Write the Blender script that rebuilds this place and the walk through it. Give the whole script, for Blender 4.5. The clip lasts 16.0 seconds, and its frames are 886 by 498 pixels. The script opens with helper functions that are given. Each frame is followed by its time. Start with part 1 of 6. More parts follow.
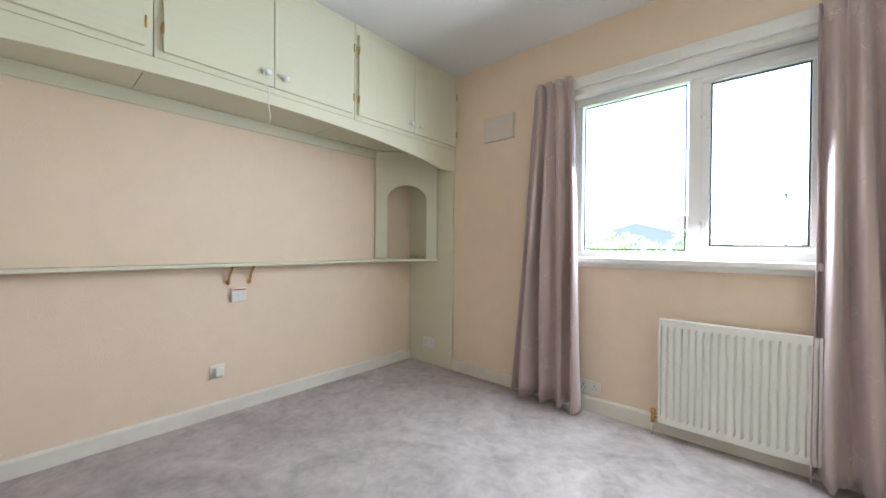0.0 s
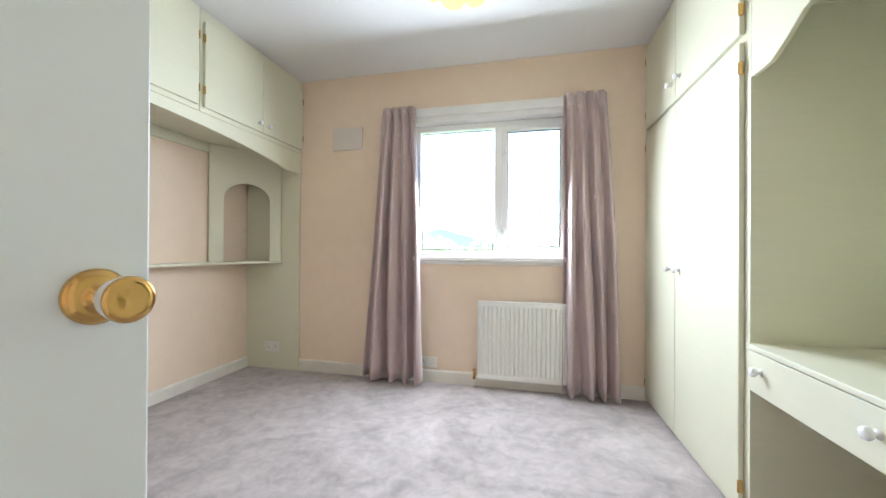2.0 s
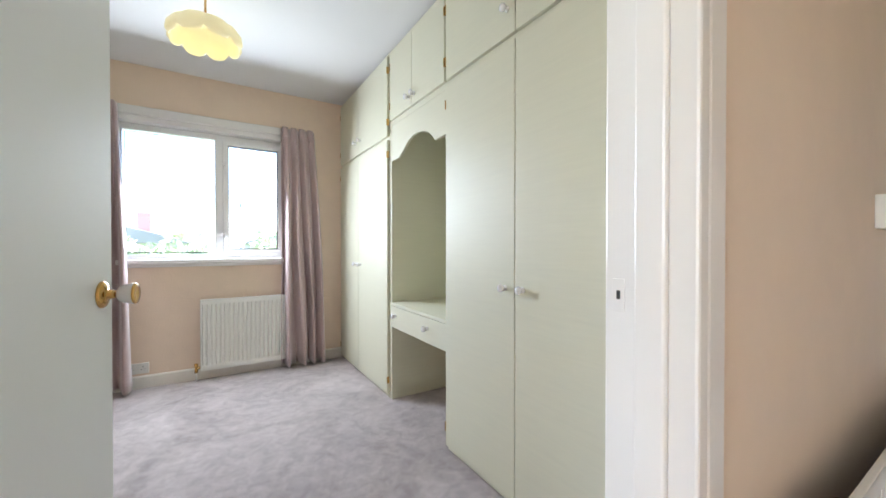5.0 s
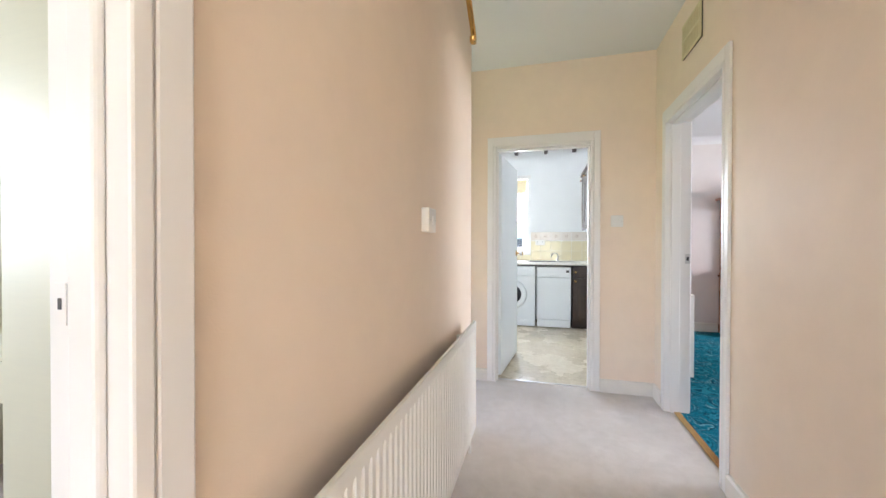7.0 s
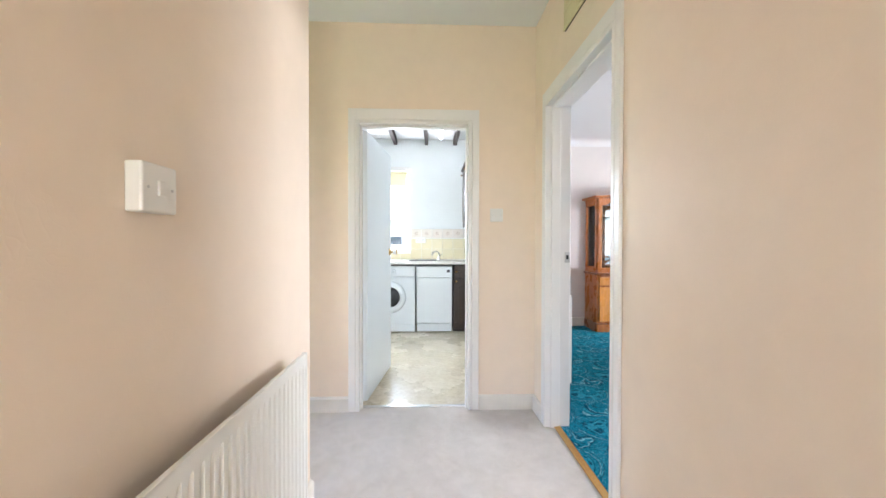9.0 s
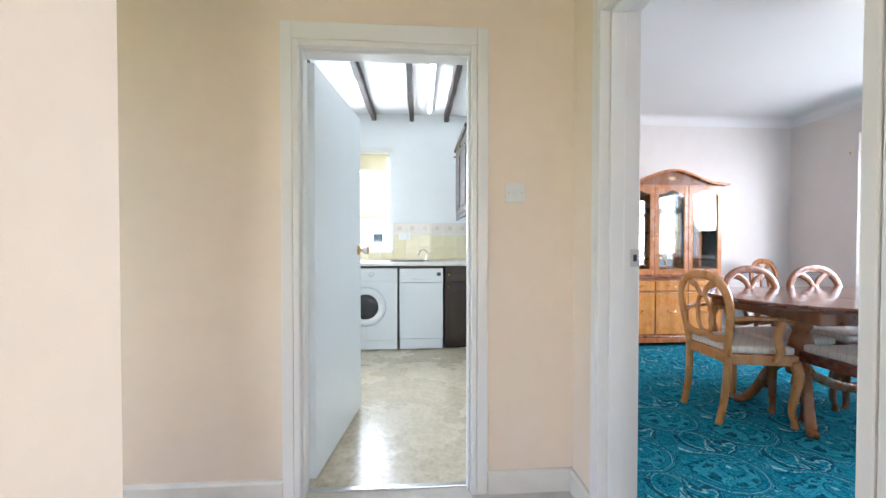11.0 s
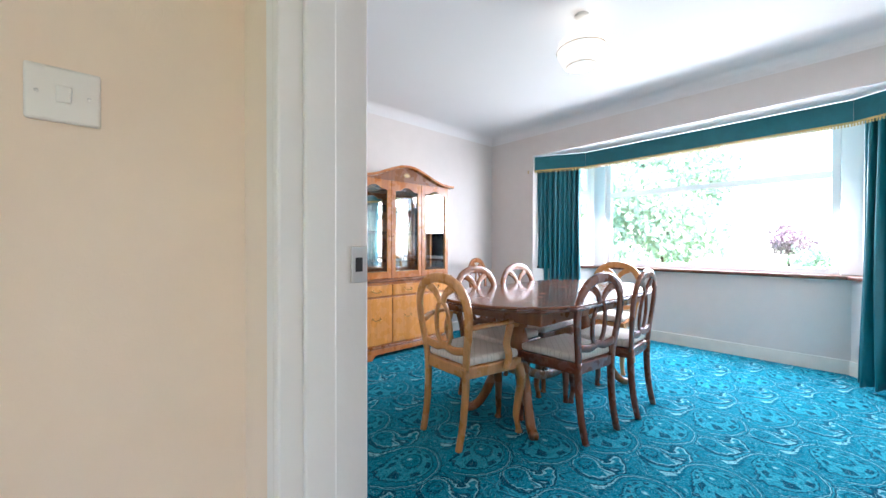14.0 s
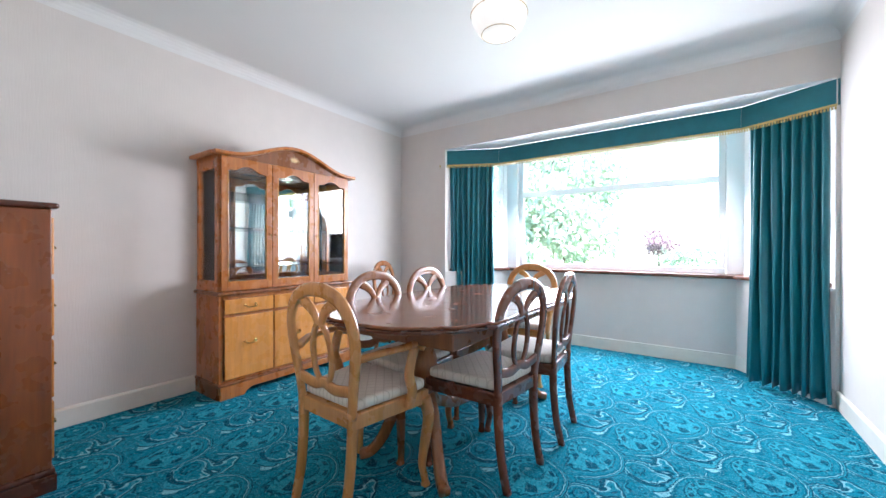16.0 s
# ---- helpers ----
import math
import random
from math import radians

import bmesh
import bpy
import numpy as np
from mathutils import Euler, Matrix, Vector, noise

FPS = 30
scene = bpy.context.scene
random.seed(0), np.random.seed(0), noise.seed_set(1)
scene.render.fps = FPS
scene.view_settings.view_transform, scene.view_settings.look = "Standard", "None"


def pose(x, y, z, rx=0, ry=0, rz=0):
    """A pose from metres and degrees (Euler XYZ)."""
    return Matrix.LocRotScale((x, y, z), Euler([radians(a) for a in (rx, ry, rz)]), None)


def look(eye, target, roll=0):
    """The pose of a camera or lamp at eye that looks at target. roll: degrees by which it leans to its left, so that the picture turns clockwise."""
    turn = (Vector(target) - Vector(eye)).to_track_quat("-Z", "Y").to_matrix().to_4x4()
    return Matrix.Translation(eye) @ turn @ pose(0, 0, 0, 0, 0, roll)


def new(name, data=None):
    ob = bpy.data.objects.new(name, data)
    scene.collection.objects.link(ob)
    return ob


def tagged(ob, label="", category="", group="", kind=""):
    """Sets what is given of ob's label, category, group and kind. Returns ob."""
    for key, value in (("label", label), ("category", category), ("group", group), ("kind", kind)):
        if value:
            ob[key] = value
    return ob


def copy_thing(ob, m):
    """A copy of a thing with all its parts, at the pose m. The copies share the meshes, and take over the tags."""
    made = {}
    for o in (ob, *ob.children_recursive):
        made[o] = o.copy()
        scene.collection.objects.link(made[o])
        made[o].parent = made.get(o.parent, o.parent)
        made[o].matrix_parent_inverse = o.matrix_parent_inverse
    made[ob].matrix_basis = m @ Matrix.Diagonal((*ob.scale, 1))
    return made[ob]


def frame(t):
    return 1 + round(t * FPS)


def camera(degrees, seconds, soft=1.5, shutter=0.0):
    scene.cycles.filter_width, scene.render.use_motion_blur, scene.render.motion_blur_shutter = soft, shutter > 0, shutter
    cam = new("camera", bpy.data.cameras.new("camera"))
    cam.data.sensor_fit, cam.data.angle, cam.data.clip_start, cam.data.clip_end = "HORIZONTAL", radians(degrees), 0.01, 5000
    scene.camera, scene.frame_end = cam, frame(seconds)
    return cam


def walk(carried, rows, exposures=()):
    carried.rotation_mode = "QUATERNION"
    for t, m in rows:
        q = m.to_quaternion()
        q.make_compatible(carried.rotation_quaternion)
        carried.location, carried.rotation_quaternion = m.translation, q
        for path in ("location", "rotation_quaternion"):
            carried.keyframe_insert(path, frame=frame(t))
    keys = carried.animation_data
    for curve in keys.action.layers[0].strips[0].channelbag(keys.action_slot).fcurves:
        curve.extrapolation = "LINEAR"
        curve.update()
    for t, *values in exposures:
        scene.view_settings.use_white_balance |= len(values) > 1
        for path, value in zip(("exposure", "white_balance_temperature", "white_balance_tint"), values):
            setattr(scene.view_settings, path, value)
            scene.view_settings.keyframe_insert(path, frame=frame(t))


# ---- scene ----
cam = camera(100.8, 16.0)
PATH = [
    (0, (0.237, 0.259, 1.095), (-1.087, 1.758, 1.079), 0.5),
    (0.5, (0.192, 0.171, 1.091), (-0.96, 1.806, 1.08), 0.6),
    (1, (0.136, 0.061, 1.085), (-0.778, 1.839, 1.077), 0.5),
    (1.5, (0.139, -0.026, 1.093), (-0.54, 1.856, 1.089), 0.2),
    (2, (0.147, -0.168, 1.08), (-0.301, 1.782, 1.086), 0.3),
    (2.5, (0.158, -0.317, 1.098), (-0.086, 1.668, 1.104), 0.3),
    (3, (0.129, -0.433, 1.1), (0.096, 1.567, 1.106), 0.3),
    (5.3, (-0.109, -1.08, 1.142), (1.122, 0.497, 1.125), 0.0),
    (5.5, (-0.089, -1.122, 1.139), (1.261, 0.353, 1.124), 0.0),
    (6, (-0.038, -1.173, 1.143), (1.593, -0.015, 1.126), 0.0),
    (6.5, (0.031, -1.188, 1.139), (1.857, -0.371, 1.119), 0.0),
    (7, (0.098, -1.195, 1.135), (2.03, -0.68, 1.118), 0.1),
    (7.5, (0.177, -1.214, 1.133), (2.16, -0.954, 1.115), 0.1),
    (8, (0.313, -1.252, 1.135), (2.31, -1.181, 1.112), 0.1),
    (8.5, (0.507, -1.287, 1.13), (2.506, -1.325, 1.106), 0.1),
    (9, (0.69, -1.304, 1.128), (2.689, -1.38, 1.103), 0.1),
    (11.3, (1.714, -1.351, 1.105), (3.706, -1.518, 1.071), 0.0),
    (11.5, (1.795, -1.367, 1.105), (3.782, -1.587, 1.073), -0.1),
    (12, (1.933, -1.399, 1.105), (3.887, -1.825, 1.076), 0.0),
    (12.5, (2.03, -1.495, 1.099), (3.91, -2.174, 1.073), -0.1),
    (13, (2.133, -1.621, 1.098), (3.906, -2.546, 1.073), -0.1),
    (13.5, (2.203, -1.724, 1.085), (3.847, -2.863, 1.066), -0.1),
    (14, (2.313, -1.82, 1.085), (3.799, -3.159, 1.069), 0.1),
    (14.5, (2.405, -1.914, 1.086), (3.749, -3.396, 1.072), 0.1),
    (15, (2.465, -2.018, 1.073), (3.701, -3.591, 1.064), 0.1),
    (15.5, (2.529, -2.149, 1.069), (3.702, -3.77, 1.064), 0.0),
    (16, (2.588, -2.256, 1.076), (3.729, -3.899, 1.071), 0.1),
]
EXPOSURE = [(0.0, 3.15, 6000, 12), (3.0, 3.5, 5900, 11), (5.5, 3.0, 6000, 14), (6.5, 3.3, 6150, 15), (7.5, 3.6, 6200, 15), (9.0, 3.7, 6100, 13), (11.5, 3.4, 5950, 11), (13.0, 3.4, 5950, 10), (16.0, 3.25, 6000, 10)]
walk(cam, [(t, look(eye, target, roll)) for t, eye, target, roll in PATH], EXPOSURE)

# ---- daylight and an added hall fill ----
world = bpy.data.worlds.new("sky")
scene.world = world
world.use_nodes = True
sky = world.node_tree.nodes.new("ShaderNodeTexSky")
sky.sky_type, sky.sun_disc = "NISHITA", False
sky.sun_elevation, sky.sun_rotation = radians(69), radians(292)
world.node_tree.links.new(sky.outputs[0], world.node_tree.nodes["Background"].inputs[0])
world.node_tree.nodes["Background"].inputs[1].default_value = 0.15


def lamp(name, kind, m, power, color=(1, 1, 1), size=(1, 1), angle=0.0, radius=0.05):
    data = bpy.data.lights.new(name, kind)
    data.energy, data.color = power, color
    if kind == "AREA":
        data.shape, data.size, data.size_y = "RECTANGLE", size[0], size[1]
    elif kind == "SUN":
        data.angle = angle
    else:
        data.shadow_soft_size = radius
    ob = new(name, data)
    ob.matrix_world = m
    return ob


lamp("sun", "SUN", look((-15, 6, 43), (0, 0, 0)), 5.0, (1.0, 0.96, 0.9), angle=radians(0.5))
COOL = (0.88, 0.95, 1.0)
SOUTH = (0.96, 0.945, 1.0)
BED_WINDOW_POWER, BAY_POWER, BAY_SIDE_POWER, KITCHEN_POWER, RECESS_POWER, HALL_FILL_POWER = 7.0, 20.5, 2.2, 7.3, 0.12, 2.0
lamp("bedroom_window_daylight", "AREA", look((-0.14, 2.64, 1.6), (-0.14, 0.14, 0.65)), BED_WINDOW_POWER, COOL, (1.05, 1.0))
lamp("bay_daylight", "AREA", look((3.42, -6.60, 1.5), (3.42, -3.0, -0.5)), BAY_POWER, SOUTH, (1.9, 1.25))
lamp("bay_side_daylight", "AREA", look((4.83, -6.27, 1.5), (3.6, -5.2, 1.2)), BAY_SIDE_POWER, SOUTH, (0.5, 1.2))
lamp("bay_side_daylight", "AREA", look((1.97, -6.27, 1.5), (3.2, -5.2, 1.2)), BAY_SIDE_POWER, SOUTH, (0.5, 1.2))
lamp("kitchen_window_daylight", "AREA", look((6.0, -0.5, 1.6), (3.5, -1.3, 1.0)), KITCHEN_POWER, COOL, (0.95, 1.05))
lamp("front_door_daylight", "AREA", look((2.74, 0.92, 1.2), (2.74, -2.0, 1.0)), RECESS_POWER, COOL, (0.7, 1.7))
# fill lamp added at the hall's unseen west end to brighten its walls
lamp("hall_end_fill", "AREA", look((-1.9, -1.4, 1.4), (2.0, -1.4, 1.1)), HALL_FILL_POWER, (1.0, 0.96, 0.9), (0.7, 1.6))


# ---- materials ----
class Nodes:
    """A small builder of node trees."""

    def __init__(self, name):
        self.mat = bpy.data.materials.new(name)
        self.mat.use_nodes = True
        self.tree = self.mat.node_tree
        self.bsdf = self.tree.nodes["Principled BSDF"]
        self.coord = self.tree.nodes.new("ShaderNodeTexCoord").outputs["Object"]

    def add(self, kind, ins=None, **props):
        node = self.tree.nodes.new("ShaderNode" + kind)
        for key, value in props.items():
            setattr(node, key, value)
        for key, value in (ins or {}).items():
            if isinstance(value, bpy.types.NodeSocket):
                self.tree.links.new(value, node.inputs[key])
            else:
                node.inputs[key].default_value = value
        return node

    def math(self, op, a, b=0.0, c=None):
        ins = {0: a, 1: b}
        if c is not None:
            ins[2] = c
        return self.add("Math", ins, operation=op).outputs[0]

    def noise(self, scale, detail=4.0, rough=0.55, vec=None, stretch=None, out=0, distortion=0.0):
        v = vec or self.coord
        if stretch:
            v = self.add("Mapping", {"Vector": v, "Scale": stretch}).outputs[0]
        return self.add("TexNoise", {"Vector": v, "Scale": scale, "Detail": detail, "Roughness": rough, "Distortion": distortion}).outputs[out]

    def voronoi(self, scale, vec=None, feature="F1", out=0):
        return self.add("TexVoronoi", {"Vector": vec or self.coord, "Scale": scale}, feature=feature).outputs[out]

    def ramp(self, fac, stops):
        node = self.add("ValToRGB", {0: fac})
        el = node.color_ramp.elements
        while len(el) < len(stops):
            el.new(0.5)
        for e, (p, c) in zip(el, stops):
            e.position = p
            e.color = (*c, 1) if len(c) == 3 else c
        return node.outputs[0]

    def smooth(self, v, lo, hi, a=0.0, b=1.0):
        return self.add("MapRange", {0: v, 1: lo, 2: hi, 3: a, 4: b}, interpolation_type="SMOOTHSTEP").outputs[0]

    def mix(self, fac, a, b, blend="MIX"):
        node = self.add("Mix", {0: fac}, data_type="RGBA", blend_type=blend)
        for n, v in ((6, a), (7, b)):
            if isinstance(v, bpy.types.NodeSocket):
                self.tree.links.new(v, node.inputs[n])
            else:
                node.inputs[n].default_value = (*v, 1)
        return node.outputs[2]

    def set(self, **ins):
        for key, value in ins.items():
            name = key.replace("_", " ")
            if isinstance(value, bpy.types.NodeSocket):
                self.tree.links.new(value, self.bsdf.inputs[name])
            else:
                self.bsdf.inputs[name].default_value = (*value, 1) if isinstance(value, tuple) and len(value) == 3 else value
        return self

    def bump(self, height, strength=0.3, distance=0.01):
        node = self.add("Bump", {"Height": height, "Strength": strength, "Distance": distance})
        self.tree.links.new(node.outputs[0], self.bsdf.inputs["Normal"])
        return self


def plain(name, color, rough=0.5, metal=0.0, var=0.06, scale=3.0, fine=60.0, bump=0.05, bump_scale=250.0, coat=0.0, sheen=0.0):
    """A surface with slow stains, fine mottling and slight relief."""
    n = Nodes(name)
    slow = n.noise(scale, 2)
    f = n.math("ADD", n.math("MULTIPLY", slow, 0.7), n.math("MULTIPLY", n.noise(fine, 2), 0.3)) if var > 0.1 else slow
    lo, hi = tuple(c * (1 - var) for c in color), tuple(min(1, c * (1 + var)) for c in color)
    n.set(Base_Color=n.ramp(f, [(0.25, lo), (0.75, hi)]), Metallic=metal, Coat_Weight=coat, Sheen_Weight=sheen, Roughness=rough)
    if bump:
        n.bump(n.noise(bump_scale, 3), bump, 0.004)
    return n.mat


def wallpaper(name, color, relief=0.5, scale=26.0, streak=False, var=0.05):
    """Painted paper with an embossed relief."""
    n = Nodes(name)
    slow = n.noise(0.9, 5)
    quick = n.noise(9, 4)
    f = n.math("ADD", n.math("MULTIPLY", slow, 0.65), n.math("MULTIPLY", quick, 0.35))
    n.set(Base_Color=n.ramp(f, [(0.32, tuple(c * (1 - var) for c in color)), (0.68, tuple(c * (1 + var) for c in color))]))
    n.set(Roughness=0.55)
    if streak:
        h = n.noise(40, 4, 0.6, stretch=(3.0, 3.0, 0.25))
    else:
        warp = n.noise(4.0, 3, out=1)
        vec = n.mix(0.16, n.coord, warp)
        curl = n.math("ABSOLUTE", n.math("SINE", n.math("MULTIPLY", n.noise(scale * 0.28, 2, vec=vec), 34.0)))
        ridge = n.smooth(curl, 0.0, 0.45, 1.0, 0.0)
        h = n.math("ADD", ridge, n.math("MULTIPLY", n.noise(scale * 5, 3), 0.6))
    n.bump(h, relief, 0.002)
    return n.mat


def wood(name, dark, light, grain=(1, 1, 12), scale=6.0, rough=0.3, coat=0.35, axis_stretch=None):
    """Polished wood: long grain, darker streaks, fine pores."""
    n = Nodes(name)
    st = axis_stretch or (18.0, 18.0, 1.6)
    a = n.noise(1.0, 6, 0.6, stretch=st, distortion=0.6)
    b = n.noise(5.0, 3, 0.5, stretch=st)
    rnd = n.add("ObjectInfo").outputs["Random"]
    f = n.math("ADD", n.math("ADD", n.math("MULTIPLY", a, 0.7), n.math("MULTIPLY", b, 0.3)), n.math("MULTIPLY", n.math("SUBTRACT", rnd, 0.5), 0.08))
    n.set(Base_Color=n.ramp(f, [(0.3, dark), (0.52, tuple((p + q) / 2 for p, q in zip(dark, light))), (0.72, light)]))
    n.set(Roughness=n.smooth(n.noise(9, 3), 0.3, 0.7, rough - 0.05, rough + 0.08), Coat_Weight=coat, Coat_Roughness=0.12)
    n.bump(b, 0.06, 0.002)
    return n.mat


def carpet_plush(name, dark, light, patch=1.6):
    """Cut-pile carpet brushed into lighter and darker patches."""
    n = Nodes(name)
    big = n.noise(patch, 6, 0.62, distortion=1.2)
    mid = n.noise(13.0, 6, 0.68, distortion=0.5)
    pile = n.noise(420, 2)
    f = n.math("ADD", n.math("ADD", n.math("MULTIPLY", big, 0.48), n.math("MULTIPLY", mid, 0.37)), n.math("MULTIPLY", pile, 0.15))
    n.set(Base_Color=n.ramp(f, [(0.36, dark), (0.5, tuple((p + q) / 2 for p, q in zip(dark, light))), (0.64, light)]), Roughness=0.95, Sheen_Weight=0.25)
    n.set(Specular_IOR_Level=0.1)
    n.bump(n.math("ADD", pile, n.math("MULTIPLY", mid, 0.8)), 0.5, 0.008)
    return n.mat


def carpet_paisley(name):
    """Teal carpet with a half-drop repeat of curled paisley drops in navy, teal and pale turquoise."""
    n = Nodes(name)
    NAVY, DEEP, TEAL_MID, LIGHT, PALE = (0.002, 0.035, 0.075), (0.004, 0.105, 0.17), (0.010, 0.20, 0.29), (0.03, 0.30, 0.40), (0.27, 0.58, 0.65)
    warp = n.noise(5.0, 2, out=1)
    turned = n.add("Mapping", {"Vector": n.mix(0.04, n.coord, warp), "Rotation": (0, 0, radians(28)), "Scale": (1, 1, 0)}).outputs[0]
    axes = n.add("SeparateXYZ", {0: turned})

    def bands(fac, stops):
        node = n.add("ValToRGB", {0: fac})
        node.color_ramp.interpolation = "CONSTANT"
        el = node.color_ramp.elements
        while len(el) < len(stops):
            el.new(0.5)
        for e, (p, c) in zip(el, stops):
            e.position, e.color = p, (*c, 1)
        return node.outputs[0]

    def drop(width, height, du, dv, size, spin, curl, lobe, flip=1.0):
        """Curled drops on a half-drop lattice: distance (1 at the rim) and angle."""
        u = n.math("ADD", n.math("DIVIDE", axes.outputs[0], width), du)
        column = n.math("FLOOR", u)
        v = n.math("ADD", n.math("ADD", n.math("DIVIDE", axes.outputs[1], height), dv), n.math("MULTIPLY", column, 0.5))
        x = n.math("MULTIPLY", n.math("SUBTRACT", n.math("FRACT", u), 0.5), width * flip)
        y = n.math("MULTIPLY", n.math("SUBTRACT", n.math("FRACT", v), 0.5), height)
        r = n.math("DIVIDE", n.math("SQRT", n.math("ADD", n.math("MULTIPLY", x, x), n.math("MULTIPLY", y, y))), size)
        ang = n.math("ADD", n.math("ARCTAN2", y, x), spin)
        rr = n.math("MULTIPLY", r, n.math("ADD", 1.0, n.math("MULTIPLY", n.math("SINE", n.math("ADD", ang, n.math("MULTIPLY", r, curl))), lobe)))
        return rr, ang

    def scalloped(rr, ang, count, deep):
        return n.math("ADD", rr, n.math("MULTIPLY", n.math("ABSOLUTE", n.math("SINE", n.math("MULTIPLY", ang, count))), deep))

    # ground of flowing stems
    flow = n.noise(6.0, 2, 0.5, vec=turned, distortion=1.6)
    wave = n.math("FRACT", n.math("MULTIPLY", flow, 10.0))
    col = bands(wave, [(0.0, TEAL_MID), (0.40, NAVY), (0.46, LIGHT), (0.56, TEAL_MID), (0.80, DEEP), (0.915, PALE), (0.95, NAVY), (0.98, TEAL_MID)])
    # small seeds, curls, then the large drops
    for spec, teeth, deep, stops in (
        ((0.19, 0.15, 0.3, 0.1, 0.052, 0.7, 1.2, 0.42, -1.0), 5.0, 0.10, [(0.0, LIGHT), (0.18, NAVY), (0.28, TEAL_MID), (0.74, NAVY), (0.84, LIGHT), (0.94, DEEP)]),
        ((0.48, 0.37, 0.5, 0.28, 0.105, 2.2, 2.6, 0.46, -1.0), 9.0, 0.08, [(0.0, NAVY), (0.12, TEAL_MID), (0.28, NAVY), (0.36, TEAL_MID), (0.60, PALE), (0.67, NAVY), (0.76, TEAL_MID), (0.86, PALE), (0.915, NAVY)]),
        ((0.48, 0.37, 0.0, 0.0, 0.185, 0.4, 2.0, 0.44, 1.0), 15.0, 0.035, [(0.0, PALE), (0.07, TEAL_MID), (0.24, NAVY), (0.275, LIGHT), (0.58, NAVY), (0.62, TEAL_MID), (0.76, DEEP), (0.83, PALE), (0.865, NAVY), (0.90, LIGHT), (0.955, NAVY)]),
    ):
        rr, ang = drop(*spec)
        filled = bands(scalloped(rr, ang, teeth, deep), stops)
        if teeth > 10:
            ring = n.math("MULTIPLY", n.smooth(n.math("ABSOLUTE", n.math("SUBTRACT", rr, 0.44)), 0.055, 0.075, 1.0, 0.0), n.smooth(n.math("SINE", n.math("MULTIPLY", ang, 9.0)), -0.1, 0.2))
            filled = n.mix(ring, filled, NAVY)
        col = n.mix(n.smooth(rr, 0.985, 1.0, 1.0, 0.0), col, filled)
    # fine sprigs inside every shape
    sprig = n.math("FRACT", n.math("MULTIPLY", n.noise(17.0, 2, 0.5, vec=turned, distortion=1.2), 9.0))
    col = n.mix(n.smooth(n.math("ABSOLUTE", n.math("SUBTRACT", sprig, 0.5)), 0.06, 0.12, 0.8, 0.0), col, NAVY)
    col = n.mix(n.smooth(n.math("ABSOLUTE", n.math("SUBTRACT", sprig, 0.1)), 0.03, 0.06, 0.45, 0.0), col, PALE)
    # tufts break every line, and worn stretches are flatter in colour
    tuft = n.noise(95, 3, 0.65, vec=turned)
    col = n.mix(n.smooth(tuft, 0.42, 0.62, 0.0, 0.4), col, TEAL_MID)
    col = n.mix(n.smooth(n.noise(48, 3, 0.6, vec=turned), 0.56, 0.66, 0.0, 0.5), col, NAVY)
    col = n.mix(n.smooth(n.noise(1.3, 3), 0.3, 0.7, 0.0, 0.12), col, LIGHT)
    n.set(Base_Color=col, Roughness=0.95, Specular_IOR_Level=0.02)
    n.bump(n.noise(380, 2), 0.5, 0.006)
    return n.mat


def glass(name, tint=(1, 1, 1), rough=0.0):
    """Thin pane: clear, with mirror gloss by angle."""
    n = Nodes(name)
    clear = n.add("BsdfTransparent", {0: (*tint, 1)})
    gloss = n.add("BsdfGlossy", {"Roughness": rough})
    fres = n.add("Fresnel", {0: 1.45})
    mixed = n.add("MixShader", {0: fres.outputs[0], 1: clear.outputs[0], 2: gloss.outputs[0]})
    n.tree.links.new(mixed.outputs[0], n.tree.nodes["Material Output"].inputs[0])
    return n.mat


def emitter(name, color, strength):
    n = Nodes(name)
    n.set(Base_Color=color, Emission_Color=color, Emission_Strength=strength, Roughness=0.5)
    return n.mat


PEACH = wallpaper("peach_paper", (0.80, 0.645, 0.50), 0.18)
HALL_PEACH = wallpaper("hall_peach_paper", (0.81, 0.675, 0.54), 0.06, 60)
DINING_PAPER = wallpaper("pale_streaked_paper", (0.66, 0.61, 0.575), 0.5, streak=True, var=0.04)
KITCHEN_PAINT = plain("kitchen_white_paint", (0.80, 0.82, 0.81), 0.6, var=0.02)
CEILING = plain("ceiling_white", (0.72, 0.71, 0.70), 0.9, var=0.02, scale=1.2, bump=0.12, bump_scale=120)
def brushed(name, color, rough):
    """Old gloss paint with horizontal brush marks."""
    n = Nodes(name)
    marks = n.noise(9.0, 4, 0.6, stretch=(0.5, 0.5, 9.0))
    f = n.math("ADD", n.math("MULTIPLY", marks, 0.7), n.math("MULTIPLY", n.noise(1.6, 3), 0.3))
    n.set(Base_Color=n.ramp(f, [(0.3, tuple(c * 0.97 for c in color)), (0.7, tuple(c * 1.025 for c in color))]))
    n.set(Roughness=n.smooth(marks, 0.3, 0.7, rough - 0.05, rough + 0.06))
    n.bump(marks, 0.05, 0.002)
    return n.mat


